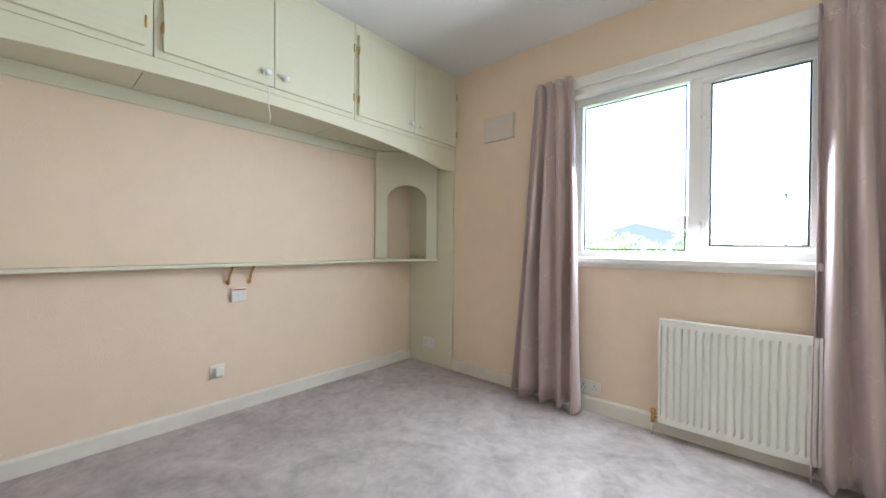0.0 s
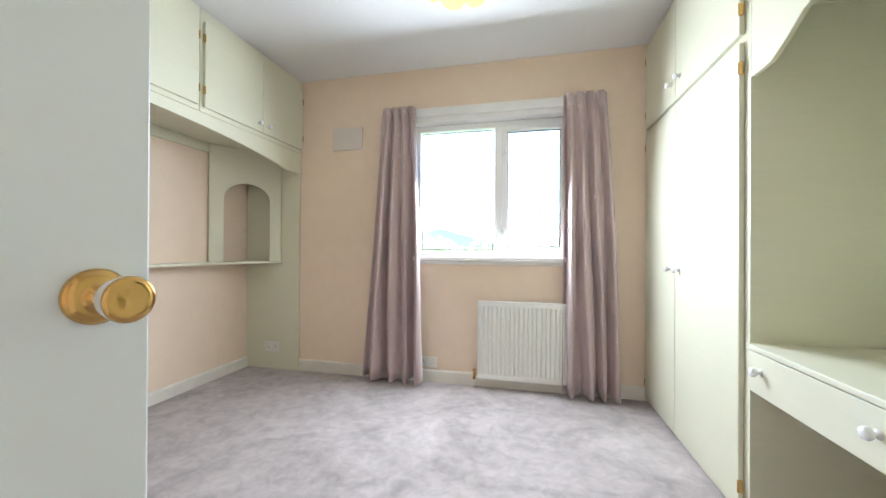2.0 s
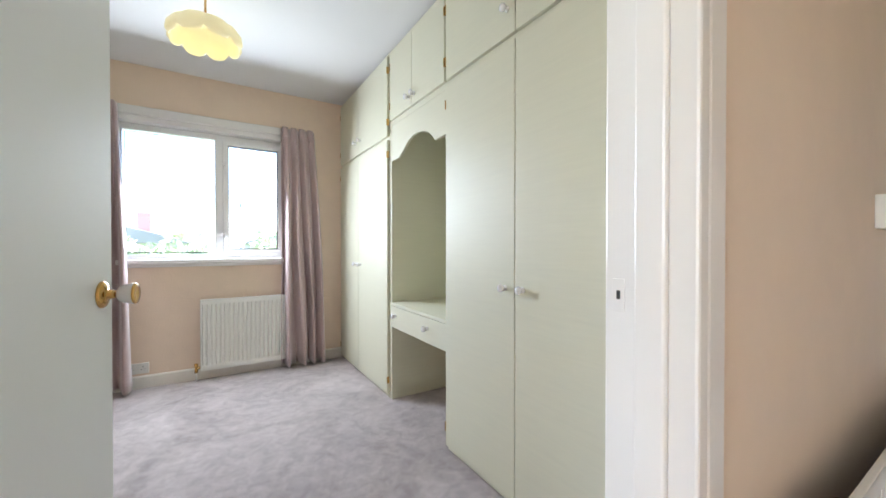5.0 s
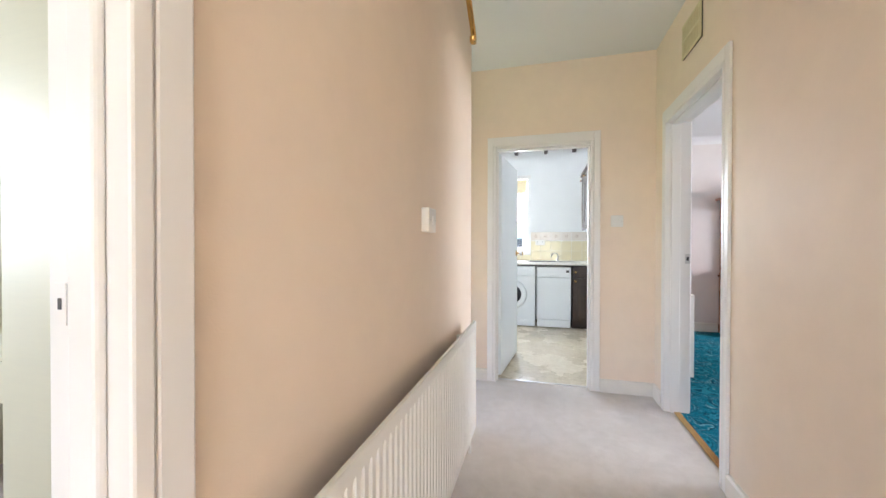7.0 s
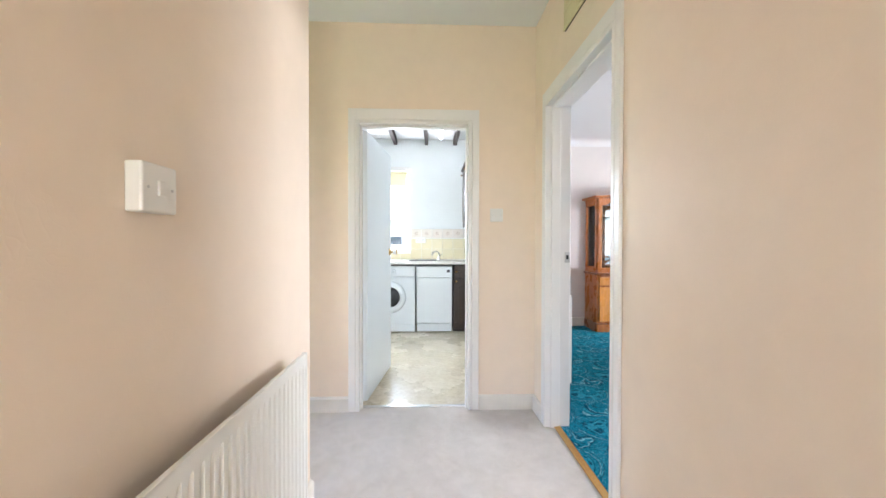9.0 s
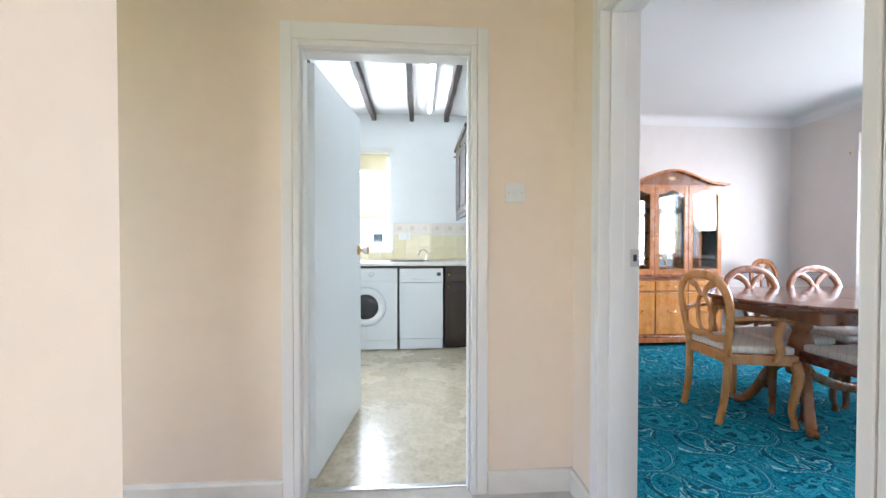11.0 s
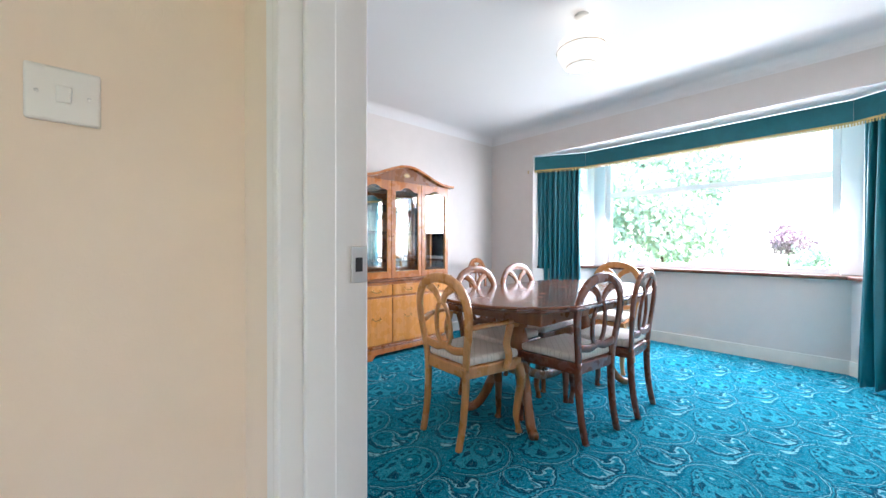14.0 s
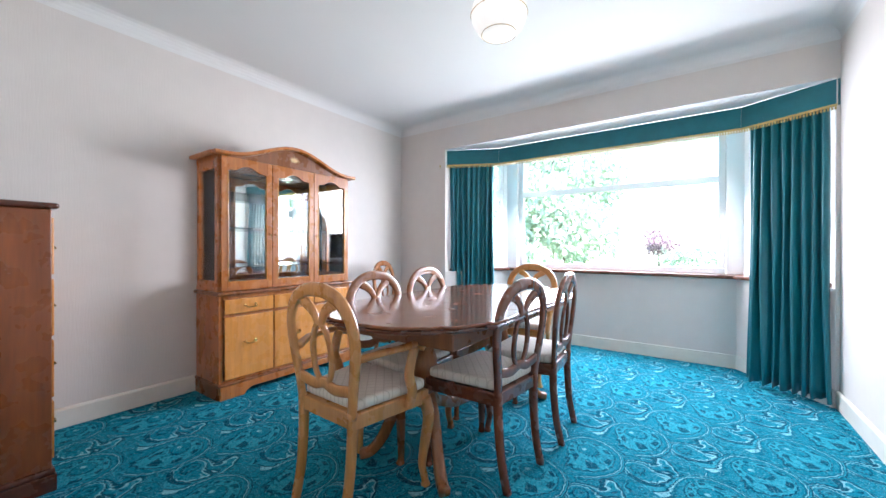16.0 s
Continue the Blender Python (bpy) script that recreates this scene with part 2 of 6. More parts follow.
CREAM = brushed("cream_green_gloss_paint", (0.68, 0.665, 0.515), 0.5)
WHITE_GLOSS = plain("white_gloss_paint", (0.78, 0.76, 0.73), 0.28, var=0.03, bump=0.05, bump_scale=80)
SKIRTING = plain("aged_white_paint", (0.74, 0.70, 0.63), 0.4, var=0.07, scale=7, bump=0.08, bump_scale=60)
UPVC = plain("white_upvc", (0.82, 0.82, 0.82), 0.22, var=0.01, bump=0.0)
BED_CARPET = carpet_plush("mauve_grey_carpet", (0.27, 0.23, 0.22), (0.60, 0.535, 0.52))
HALL_CARPET = carpet_plush("beige_carpet", (0.54, 0.48, 0.41), (0.70, 0.64, 0.57), 1.1)
PAISLEY = carpet_paisley("teal_paisley_carpet")
BRASS = plain("polished_brass", (0.64, 0.40, 0.14), 0.16, metal=1.0, var=0.08, scale=30, bump=0.0)
SLOT = plain("dark_slot", (0.02, 0.02, 0.02), 0.5, bump=0.0)
STEEL = plain("satin_steel", (0.55, 0.54, 0.52), 0.28, metal=1.0, var=0.06, scale=40, bump=0.0)
RAD_WHITE = plain("radiator_enamel", (0.80, 0.79, 0.74), 0.3, var=0.02, bump=0.0)
GLASS = glass("window_glass")


def vinyl():
    n = Nodes("mottled_vinyl")
    v = n.voronoi(34)
    f = n.math("ADD", n.math("MULTIPLY", n.noise(14, 5, 0.65, distortion=1.0), 0.75), n.math("MULTIPLY", v, 0.25))
    n.set(Base_Color=n.ramp(f, [(0.34, (0.52, 0.44, 0.30)), (0.5, (0.62, 0.54, 0.40)), (0.66, (0.70, 0.63, 0.49))]), Roughness=n.smooth(n.noise(2, 4), 0.3, 0.7, 0.24, 0.30))
    n.bump(n.noise(30, 3), 0.05, 0.003)
    return n.mat


VINYL = vinyl()


# ---- mesh tools ----
def mesh_of(name, bm, mats, smooth=False):
    bmesh.ops.recalc_face_normals(bm, faces=bm.faces)
    me = bpy.data.meshes.new(name)
    bm.to_mesh(me)
    bm.free()
    for m in mats if isinstance(mats, (list, tuple)) else [mats]:
        me.materials.append(m)
    if smooth:
        for p in me.polygons:
            p.use_smooth = True
    return me


def part(name, bm, material, parent=None, label="", smooth=False):
    ob = new(name, mesh_of(name, bm, material, smooth))
    if parent:
        ob.parent = parent
    if label:
        ob["label"] = label
    return ob


def thing(name, label, category, group="", m=None):
    ob = new(name)
    ob.empty_display_size = 0.1
    if m is not None:
        ob.matrix_basis = m
    return tagged(ob, label, category, group)


def structure(name, bm, material, label, category, smooth=False):
    return tagged(part(name, bm, material, smooth=smooth), label, category, kind="structure")


def box(x0, x1, y0, y1, z0, z1, bevel=0.0, bm=None, segs=2):
    own = bmesh.new()
    bmesh.ops.create_cube(own, size=1, matrix=Matrix.Translation(((x0 + x1) / 2, (y0 + y1) / 2, (z0 + z1) / 2)) @ Matrix.Diagonal((abs(x1 - x0), abs(y1 - y0), abs(z1 - z0), 1)))
    if bevel:
        bmesh.ops.bevel(own, geom=own.edges[:], offset=bevel, segments=segs, profile=0.5, affect="EDGES", clamp_overlap=True)
    if bm is None:
        return own
    join(bm, own)
    return bm


def join(bm, other, m=None):
    if m is not None:
        other.transform(m)
    me = bpy.data.meshes.new("tmp")
    other.to_mesh(me)
    other.free()
    bm.from_mesh(me)
    bpy.data.meshes.remove(me)
    return bm


def prism(points, m=None, depth=0.1, bevel=0.0, bm=None):
    """A polygon in x, y, thickened along z by depth, then placed by m."""
    own = bmesh.new()
    f = own.faces.new([own.verts.new((x, y, 0)) for x, y in points])
    up = bmesh.ops.extrude_face_region(own, geom=[f])
    bmesh.ops.translate(own, verts=[v for v in up["geom"] if isinstance(v, bmesh.types.BMVert)], vec=(0, 0, depth))
    if bevel:
        bmesh.ops.recalc_face_normals(own, faces=own.faces)
        sharp = [e for e in own.edges if e.calc_face_angle(0) > 0.6]
        bmesh.ops.bevel(own, geom=sharp, offset=bevel, segments=2, profile=0.5, affect="EDGES", clamp_overlap=True)
    if m is not None:
        own.transform(m)
    if bm is None:
        return own
    return join(bm, own)


def lathe(profile, steps=20, m=None, bm=None, cap=True):
    """A profile of (radius, z) turned about z."""
    own = bmesh.new()
    rings = []
    for r, z in profile:
        rings.append([own.verts.new((r * math.cos(2 * math.pi * k / steps), r * math.sin(2 * math.pi * k / steps), z)) for k in range(steps)])
    for a, b in zip(rings, rings[1:]):
        for k in range(steps):
            own.faces.new((a[k], a[(k + 1) % steps], b[(k + 1) % steps], b[k]))
    if cap:
        own.faces.new(rings[0][::-1])
        own.faces.new(rings[-1])
    if m is not None:
        own.transform(m)
    if bm is None:
        return own
    return join(bm, own)


def sweep(path, sections, side=(1, 0, 0), closed=False, corners=8, bm=None, power=0.5):
    """A rounded bar along path; sections: (half width along side, half depth across) for each point or one for all."""
    own = bmesh.new()
    path = [Vector(p) for p in path]
    n = len(path)
    if isinstance(sections, tuple):
        sections = [sections] * n
    rings = []
    for i, p in enumerate(path):
        a = path[(i - 1) % n] if closed or i else p
        b = path[(i + 1) % n] if closed or i < n - 1 else p
        t = (b - a).normalized()
        s = Vector(side) - t * Vector(side).dot(t)
        s = s.normalized() if s.length > 1e-4 else t.orthogonal().normalized()
        u = t.cross(s)
        w, d = sections[i]
        ring = []
        for k in range(corners):
            ang = 2 * math.pi * (k + 0.5) / corners
            c, q = math.cos(ang), math.sin(ang)
            ring.append(own.verts.new(p + s * (w * math.copysign(abs(c) ** power, c)) + u * (d * math.copysign(abs(q) ** power, q))))
        rings.append(ring)
    pairs = list(zip(rings, rings[1:])) + ([(rings[-1], rings[0])] if closed else [])
    for a, b in pairs:
        for k in range(corners):
            own.faces.new((a[k], a[(k + 1) % corners], b[(k + 1) % corners], b[k]))
    if not closed:
        own.faces.new(rings[0][::-1])
        own.faces.new(rings[-1])
    if bm is None:
        return own
    return join(bm, own)


def spline(points, steps=6, closed=False):
    """Catmull-Rom through points."""
    pts = [Vector(p) for p in points]
    n, out = len(pts), []
    for i in range(n if closed else n - 1):
        p0 = pts[(i - 1) % n] if closed or i else pts[0]
        p1, p2 = pts[i], pts[(i + 1) % n]
        p3 = pts[(i + 2) % n] if closed or i + 2 < n else pts[-1]
        for k in range(steps):
            t = k / steps
            out.append(0.5 * ((2 * p1) + (p2 - p0) * t + (2 * p0 - 5 * p1 + 4 * p2 - p3) * t * t + (3 * p1 - p0 - 3 * p2 + p3) * t ** 3))
    if not closed:
        out.append(pts[-1])
    return out


def wall_mesh(axis, p0, p1, a0, a1, z0, z1, holes, bm=None):
    """A wall across axis ('x' or 'y') from p0 to p1 in thickness, a0 to a1 along, with holes (a0, a1, z0, z1)."""
    bm = bm or bmesh.new()
    cuts_a = sorted({a0, a1, *(h for hole in holes for h in hole[:2] if a0 < h < a1)})
    cuts_z = sorted({z0, z1, *(h for hole in holes for h in hole[2:] if z0 < h < z1)})
    solid = {}
    for i in range(len(cuts_a) - 1):
        for j in range(len(cuts_z) - 1):
            ca, cz = (cuts_a[i] + cuts_a[i + 1]) / 2, (cuts_z[j] + cuts_z[j + 1]) / 2
            solid[i, j] = not any(h[0] < ca < h[1] and h[2] < cz < h[3] for h in holes)
    at = (lambda p, a, z: (p, a, z)) if axis == "x" else (lambda p, a, z: (a, p, z))
    verts = {}

    def v(p, i, j):
        key = (p, i, j)
        if key not in verts:
            verts[key] = bm.verts.new(at(p, cuts_a[i], cuts_z[j]))
        return verts[key]

    for (i, j), s in solid.items():
        if not s:
            continue
        for p in (p0, p1):
            f = bm.faces.new((v(p, i, j), v(p, i + 1, j), v(p, i + 1, j + 1), v(p, i, j + 1)))
            f.material_index = 0 if p == p0 else 1
        for (di, dj), (a, b) in {(-1, 0): ((i, j), (i, j + 1)), (1, 0): ((i + 1, j), (i + 1, j + 1)), (0, -1): ((i, j), (i + 1, j)), (0, 1): ((i, j + 1), (i + 1, j + 1))}.items():
            if not solid.get((i + di, j + dj), False):
                bm.faces.new((v(p0, *a), v(p0, *b), v(p1, *b), v(p1, *a)))
    return bm


def wall(name, axis, p0, p1, a0, a1, z0, z1, holes, mats, label):
    return structure(name, wall_mesh(axis, p0, p1, a0, a1, z0, z1, holes), mats, label, "wall")


# ---- plan ----
CEIL = 2.58
WEST, NORTH, CUP = -2.38, 2.755, -1.835
WARD, BED_EAST = 1.0, 1.55
BED_SOUTH, HALL_N = -0.685, -0.785
HALL_S, DIN_N = -2.03, -2.17
HALL_E, KIT_W, KIT_E, KIT_S, KIT_N = 3.177, 3.29, 5.966, -2.03, 0.9
DIN_W, DIN_E, DIN_S = 1.80, 5.70, -5.80
BAY = [(5.02, -5.80), (4.50, -6.45), (2.30, -6.45), (1.82, -5.80)]
BDOOR, DDOOR, KDOOR = (-0.53, 0.392), (2.08, 2.937), (-1.59, -0.815)

wall("wall_bedroom_west", "x", WEST - 0.15, WEST, BED_SOUTH, NORTH + 0.3, 0, CEIL, [], [PEACH, PEACH], "peach embossed wallpaper wall behind the long shelf")
wall("wall_bedroom_north", "y", NORTH, NORTH + 0.28, WEST, BED_EAST + 0.3, 0, CEIL, [(-0.80, 0.49, 1.02, 2.22)], [PEACH, WHITE_GLOSS], "peach embossed wallpaper wall with a window opening")
wall("wall_bedroom_east", "x", BED_EAST, BED_EAST + 0.12, BED_SOUTH, NORTH, 0, CEIL, [], [PEACH, PEACH], "plain wall behind the fitted wardrobes")
wall("wall_hall_north", "y", HALL_N, BED_SOUTH, -2.365, 2.30, 0, 2.61, [(*BDOOR, 0, 1.985)], [HALL_PEACH, PEACH], "peach papered hall wall with the bedroom doorway")
wall("wall_recess_west", "x", 2.18, 2.30, BED_SOUTH, 1.0, 0, 2.61, [], [HALL_PEACH, HALL_PEACH], "peach papered side wall of the hall recess")
wall("wall_recess_north", "y", 1.0, 1.12, 2.18, KIT_W, 0, 2.61, [(2.38, 3.1, 0.1, 2.1)], [HALL_PEACH, HALL_PEACH], "end wall of the hall recess with a glazed opening")
wall("wall_hall_east", "x", HALL_E, KIT_W, HALL_S, 1.0, 0, 2.66, [(*KDOOR, 0, 1.957)], [HALL_PEACH, KITCHEN_PAINT], "peach papered wall with the kitchen doorway")
wall("wall_hall_south", "y", DIN_N, HALL_S, 1.08, 6.1, 0, 2.66, [(*DDOOR, 0, 1.995)], [DINING_PAPER, HALL_PEACH], "peach papered hall wall with the dining room doorway")
wall("wall_hall_south_end", "y", HALL_S - 0.12, HALL_S - 0.006, -2.0, 1.08, 0, 2.61, [], [HALL_PEACH, HALL_PEACH], "peach papered hall wall set slightly back")
# unseen wall that closes the hall; its opening is added
wall("wall_hall_west", "x", -2.12, -2.0, HALL_S, HALL_N, 0, 2.61, [(-1.75, -1.05, 0.5, 2.1)], [HALL_PEACH, HALL_PEACH], "unseen end wall of the hall with an added opening")
wall("wall_kitchen_east", "x", KIT_E, KIT_E + 0.28, HALL_S, KIT_N, 0, 2.66, [(-1.0, 0.0, 1.03, 2.18)], [KITCHEN_PAINT, KITCHEN_PAINT], "white painted kitchen wall with a window opening")
wall("wall_kitchen_north", "y", KIT_N, KIT_N + 0.12, KIT_W, KIT_E, 0, 2.66, [], [KITCHEN_PAINT, KITCHEN_PAINT], "white painted kitchen wall")
structure("wall_kitchen_south", box(KIT_W, KIT_E, HALL_S + 0.003, HALL_S + 0.012, 0, 2.62), KITCHEN_PAINT, "white painted plaster skin of the kitchen wall", "wall")
wall("wall_dining_east", "x", DIN_E, DIN_E + 0.15, DIN_S - 0.3, DIN_N, 0, CEIL, [], [DINING_PAPER, DINING_PAPER], "pale grey streaked wallpaper wall behind the display cabinet")
wall("wall_dining_west", "x", DIN_W - 0.15, DIN_W, DIN_S - 0.3, DIN_N, 0, CEIL, [], [DINING_PAPER, DINING_PAPER], "pale grey streaked wallpaper wall beside the bay")
wall("wall_dining_south", "y", DIN_S - 0.12, DIN_S, DIN_W, DIN_E, 0, CEIL, [(BAY[3][0], BAY[0][0], 0, 2.235)], [DINING_PAPER, DINING_PAPER], "pale grey papered wall with the wide bay opening")


def flat(name, pts, z0, z1, mat, label, category):
    return structure(name, prism(pts, pose(0, 0, z0), z1 - z0), mat, label, category)


def rect(x0, x1, y0, y1):
    return [(x0, y0), (x1, y0), (x1, y1), (x0, y1)]


# floors and ceilings
flat("floor_bedroom", rect(WEST - 0.15, BED_EAST + 0.1, -0.73, NORTH + 0.28), -0.05, 0, BED_CARPET, "mauve grey plush carpet with brushed patches", "carpet")
flat("floor_hall", [(-2.1, -2.09), (3.235, -2.09), (3.235, 1.1), (2.2, 1.1), (2.2, -0.73), (-2.1, -0.73)], -0.05, 0, HALL_CARPET, "beige short-pile hall carpet", "carpet")
flat("floor_kitchen", rect(3.235, KIT_E + 0.1, -2.1, KIT_N + 0.1), -0.05, -0.002, VINYL, "mottled beige vinyl kitchen floor", "floor")
flat("floor_dining", [(1.7, -2.09), (5.8, -2.09), (5.8, -5.8), (5.05, -5.83), (4.55, -6.6), (2.2, -6.6), (1.75, -5.83), (1.7, -5.8)][::-1], -0.05, 0.002, PAISLEY, "teal paisley patterned carpet", "carpet")
flat("ceiling_bedroom", rect(WEST - 0.15, BED_EAST + 0.1, BED_SOUTH, NORTH + 0.28), CEIL, CEIL + 0.1, CEILING, "white painted bedroom ceiling", "ceiling")
flat("ceiling_hall", [(-2.1, -2.15), (3.29, -2.15), (3.29, 1.1), (2.2, 1.1), (2.2, -0.73), (-2.1, -0.73)], 2.61, 2.7, CEILING, "white painted hall ceiling", "ceiling")
flat("ceiling_kitchen", rect(KIT_W, KIT_E + 0.28, -2.03, KIT_N + 0.1), 2.63, 2.72, CEILING, "white painted kitchen ceiling", "ceiling")
flat("ceiling_dining", rect(1.65, 5.85, -6.1, -2.09), CEIL, CEIL + 0.1, CEILING, "white painted dining room ceiling", "ceiling")
flat("ceiling_bay", [(5.2, -5.803), (4.75, -6.95), (2.1, -6.95), (1.65, -5.803)][::-1], 2.231, 2.33, CEILING, "white soffit of the bay window", "ceiling")


# ---- trim ----
def skirting(name, axis, face, out, a0, a1, h=0.10, label="white painted skirting board with scuffs"):
    """A board on a wall at face, thick towards out (+1 or -1), with a rounded top edge."""
    t = 0.018 * out
    prof = [(0, 0), (t, 0), (t, h - 0.012), (t * 0.6, h - 0.003), (0, h)]
    if axis == "x":
        m = Matrix(((1, 0, 0, face), (0, 0, 1, a0), (0, 1, 0, 0), (0, 0, 0, 1)))
    else:
        m = Matrix(((0, 0, 1, a0), (1, 0, 0, face), (0, 1, 0, 0), (0, 0, 0, 1)))
    return structure(name, prism(prof, m, a1 - a0), SKIRTING, label, "skirting board")


skirting("baseboard_bedroom_west", "x", WEST, 1, BED_SOUTH, 2.73, 0.09)
skirting("baseboard_bedroom_north", "y", NORTH, -1, CUP, WARD)
skirting("baseboard_bedroom_south", "y", BED_SOUTH, 1, WEST + 0.02, BDOOR[0] - 0.052)
skirting("baseboard_hall_north", "y", HALL_N, -1, BDOOR[1] + 0.052, 2.30)
skirting("baseboard_recess_west", "x", 2.30, 1, HALL_N, 1.0)
skirting("baseboard_hall_east", "x", HALL_E, -1, -0.763, 1.0)
skirting("baseboard_hall_east_end", "x", HALL_E, -1, HALL_S, KDOOR[0] - 0.054)
skirting("baseboard_hall_south", "y", HALL_S, 1, 1.08, DDOOR[0] - 0.044)
skirting("baseboard_hall_south_corner", "y", HALL_S, 1, DDOOR[1] + 0.044, HALL_E - 0.02)
skirting("baseboard_dining_east", "x", DIN_E, -1, DIN_S, DIN_N, 0.12)
skirting("baseboard_dining_west", "x", DIN_W, 1, DIN_S, DIN_N, 0.12)
skirting("baseboard_dining_north", "y", DIN_N, -1, DDOOR[1] + 0.044, DIN_E - 0.02, 0.12)
skirting("baseboard_dining_south", "y", DIN_S, 1, BAY[0][0], DIN_E - 0.02, 0.12)


def doorway(name, axis, face, out, a0, a1, top, deep, width=0.05, head=0.07, label=""):
    """Lining through the wall and an architrave on the side named by out."""
    ob = thing(name, label, "door frame")
    ob["kind"] = "structure"
    t = 0.016

    def bar(pn, u0, u1, v0, v1, z0, z1):
        b = box(v0, v1, u0, u1, z0, z1, 0.004) if axis == "x" else box(u0, u1, v0, v1, z0, z1, 0.004)
        part(pn, b, WHITE_GLOSS, ob)

    f0, f1 = face, face + out * t
    bar("architrave", a0 - width, a0 - 0.004, min(f0, f1), max(f0, f1), 0, top + head)
    bar("architrave", a1 + 0.004, a1 + width, min(f0, f1), max(f0, f1), 0, top + head)
    bar("architrave", a0 - 0.004, a1 + 0.004, min(f0, f1), max(f0, f1), top + 0.004, top + head)
    d0, d1 = sorted((face + out * (t + 0.001), face - out * (deep + 0.004)))
    bar("lining", a0 - 0.003, a0 + 0.022, d0, d1, 0, top + 0.003)
    bar("lining", a1 - 0.022, a1 + 0.003, d0, d1, 0, top + 0.003)
    bar("lining", a0 + 0.022, a1 - 0.022, d0, d1, top - 0.022, top + 0.003)
    s0, s1 = sorted((face - out * deep * 0.15, face - out * deep * 0.55))
    bar("door_stop", a0 + 0.022, a0 + 0.034, s0, s1, 0, top - 0.022)
    bar("door_stop", a1 - 0.034, a1 - 0.022, s0, s1, 0, top - 0.022)
    bar("door_stop", a0 + 0.034, a1 - 0.034, s0, s1, top - 0.034, top - 0.022)
    g0, g1 = sorted((face - out * (deep + 0.002), face - out * (deep + t)))
    bar("architrave", a0 - width, a0 - 0.004, g0, g1, 0, top + head)
    bar("architrave", a1 + 0.004, a1 + width, g0, g1, 0, top + head)
    bar("architrave", a0 - 0.004, a1 + 0.004, g0, g1, top + 0.004, top + head)
    return ob


frame_bed = doorway("door_frame_bedroom", "y", HALL_N, -1, *BDOOR, 1.985, BED_SOUTH - HALL_N, width=0.05, label="white gloss painted bedroom door frame")
frame_din = doorway("door_frame_dining", "y", HALL_S, 1, *DDOOR, 1.995, HALL_S - DIN_N, width=0.042, label="white gloss painted dining room door frame")
frame_kit = doorway("door_frame_kitchen", "x", HALL_E, -1, *KDOOR, 1.957, KIT_W - HALL_E, 0.052, 0.078, label="white gloss painted kitchen door frame")
part("strike_plate", box(DDOOR[1] - 0.026, DDOOR[1] - 0.0225, -2.170, -2.138, 1.018, 1.084, 0.001), STEEL, frame_din, "worn steel strike plate")
part("latch_hole", box(DDOOR[1] - 0.0268, DDOOR[1] - 0.0255, -2.160, -2.146, 1.038, 1.064), SLOT, frame_din, "dark latch hole")
part("strike_plate", box(BDOOR[1] - 0.024, BDOOR[1] - 0.0225, -0.712, -0.694, 1.05, 1.095, 0.0005), WHITE_GLOSS, frame_bed, "painted-over strike plate")
part("latch_hole", box(BDOOR[1] - 0.0248, BDOOR[1] - 0.0238, -0.706, -0.701, 1.067, 1.079), SLOT, frame_bed, "dark latch hole")
structure("threshold_dining", box(DDOOR[0], DDOOR[1], -2.115, -2.075, 0, 0.009, 0.004), BRASS, "brass carpet threshold strip", "threshold")
structure("threshold_kitchen", box(3.222, 3.25, *KDOOR, 0, 0.007, 0.003), STEEL, "metal threshold strip at the kitchen doorway", "threshold")


DOOR_PAINT = plain("satin_white_door_paint", (0.79, 0.825, 0.84), 0.35, var=0.03, scale=1.5, bump=0.05, bump_scale=90)
PORCELAIN = plain("white_porcelain", (0.75, 0.74, 0.72), 0.12, var=0.02, bump=0.0)


def knob_parts(parent, m):
    """A round brass rose and a white and brass knob, along local z."""
    rose = part("rose", lathe([(0.001, 0), (0.032, 0), (0.032, 0.003), (0.028, 0.007), (0.02, 0.010), (0.011, 0.012), (0.0095, 0.03), (0.016, 0.034)], 28, m), BRASS, parent, "polished brass rose", True)
    part("knob", lathe([(0.014, 0.031), (0.019, 0.036), (0.0225, 0.045), (0.025, 0.058), (0.024, 0.063)], 28, m), PORCELAIN, parent, "white knob", True)
    part("knob_cap", lathe([(0.0235, 0.0615), (0.0255, 0.064), (0.024, 0.067), (0.012, 0.0665), (0.004, 0.064), (0.001, 0.0645)], 28, m), BRASS, parent, "brass knob cap", True)


def door_leaf(name, label, hinge, free, height, knob_z):
    hx, hy = hinge
    L = math.hypot(free[0] - hx, free[1] - hy)
    ob = thing(name, label, "door", m=pose(hx, hy, 0, 0, 0, math.degrees(math.atan2(free[1] - hy, free[0] - hx))))
    ob["kind"] = "structure"
    part("leaf", box(0, L, -0.02, 0.02, 0.012, height, 0.003), DOOR_PAINT, ob)
    knob_parts(ob, pose(L - 0.055, -0.02, knob_z, 90))
    knob_parts(ob, pose(L - 0.055, 0.02, knob_z, -90))
    part("latch", box(L - 0.001, L + 0.002, -0.012, 0.012, knob_z - 0.03, knob_z + 0.03), BRASS, ob)
    for z in (0.25, 1.7):
        part("hinge", lathe([(0.006, z), (0.006, z + 0.09)], 10, pose(-0.004, 0.022, 0)), STEEL, ob)
    return ob


door_leaf("door_1", "white painted flush door standing open into the bedroom", (-0.485, -0.662), (-0.344, 0.209), 1.965, 1.025)
door_leaf("door_2", "white painted flush door standing open into the kitchen", (3.305, -0.846), (4.06, -0.935), 1.93, 1.06)

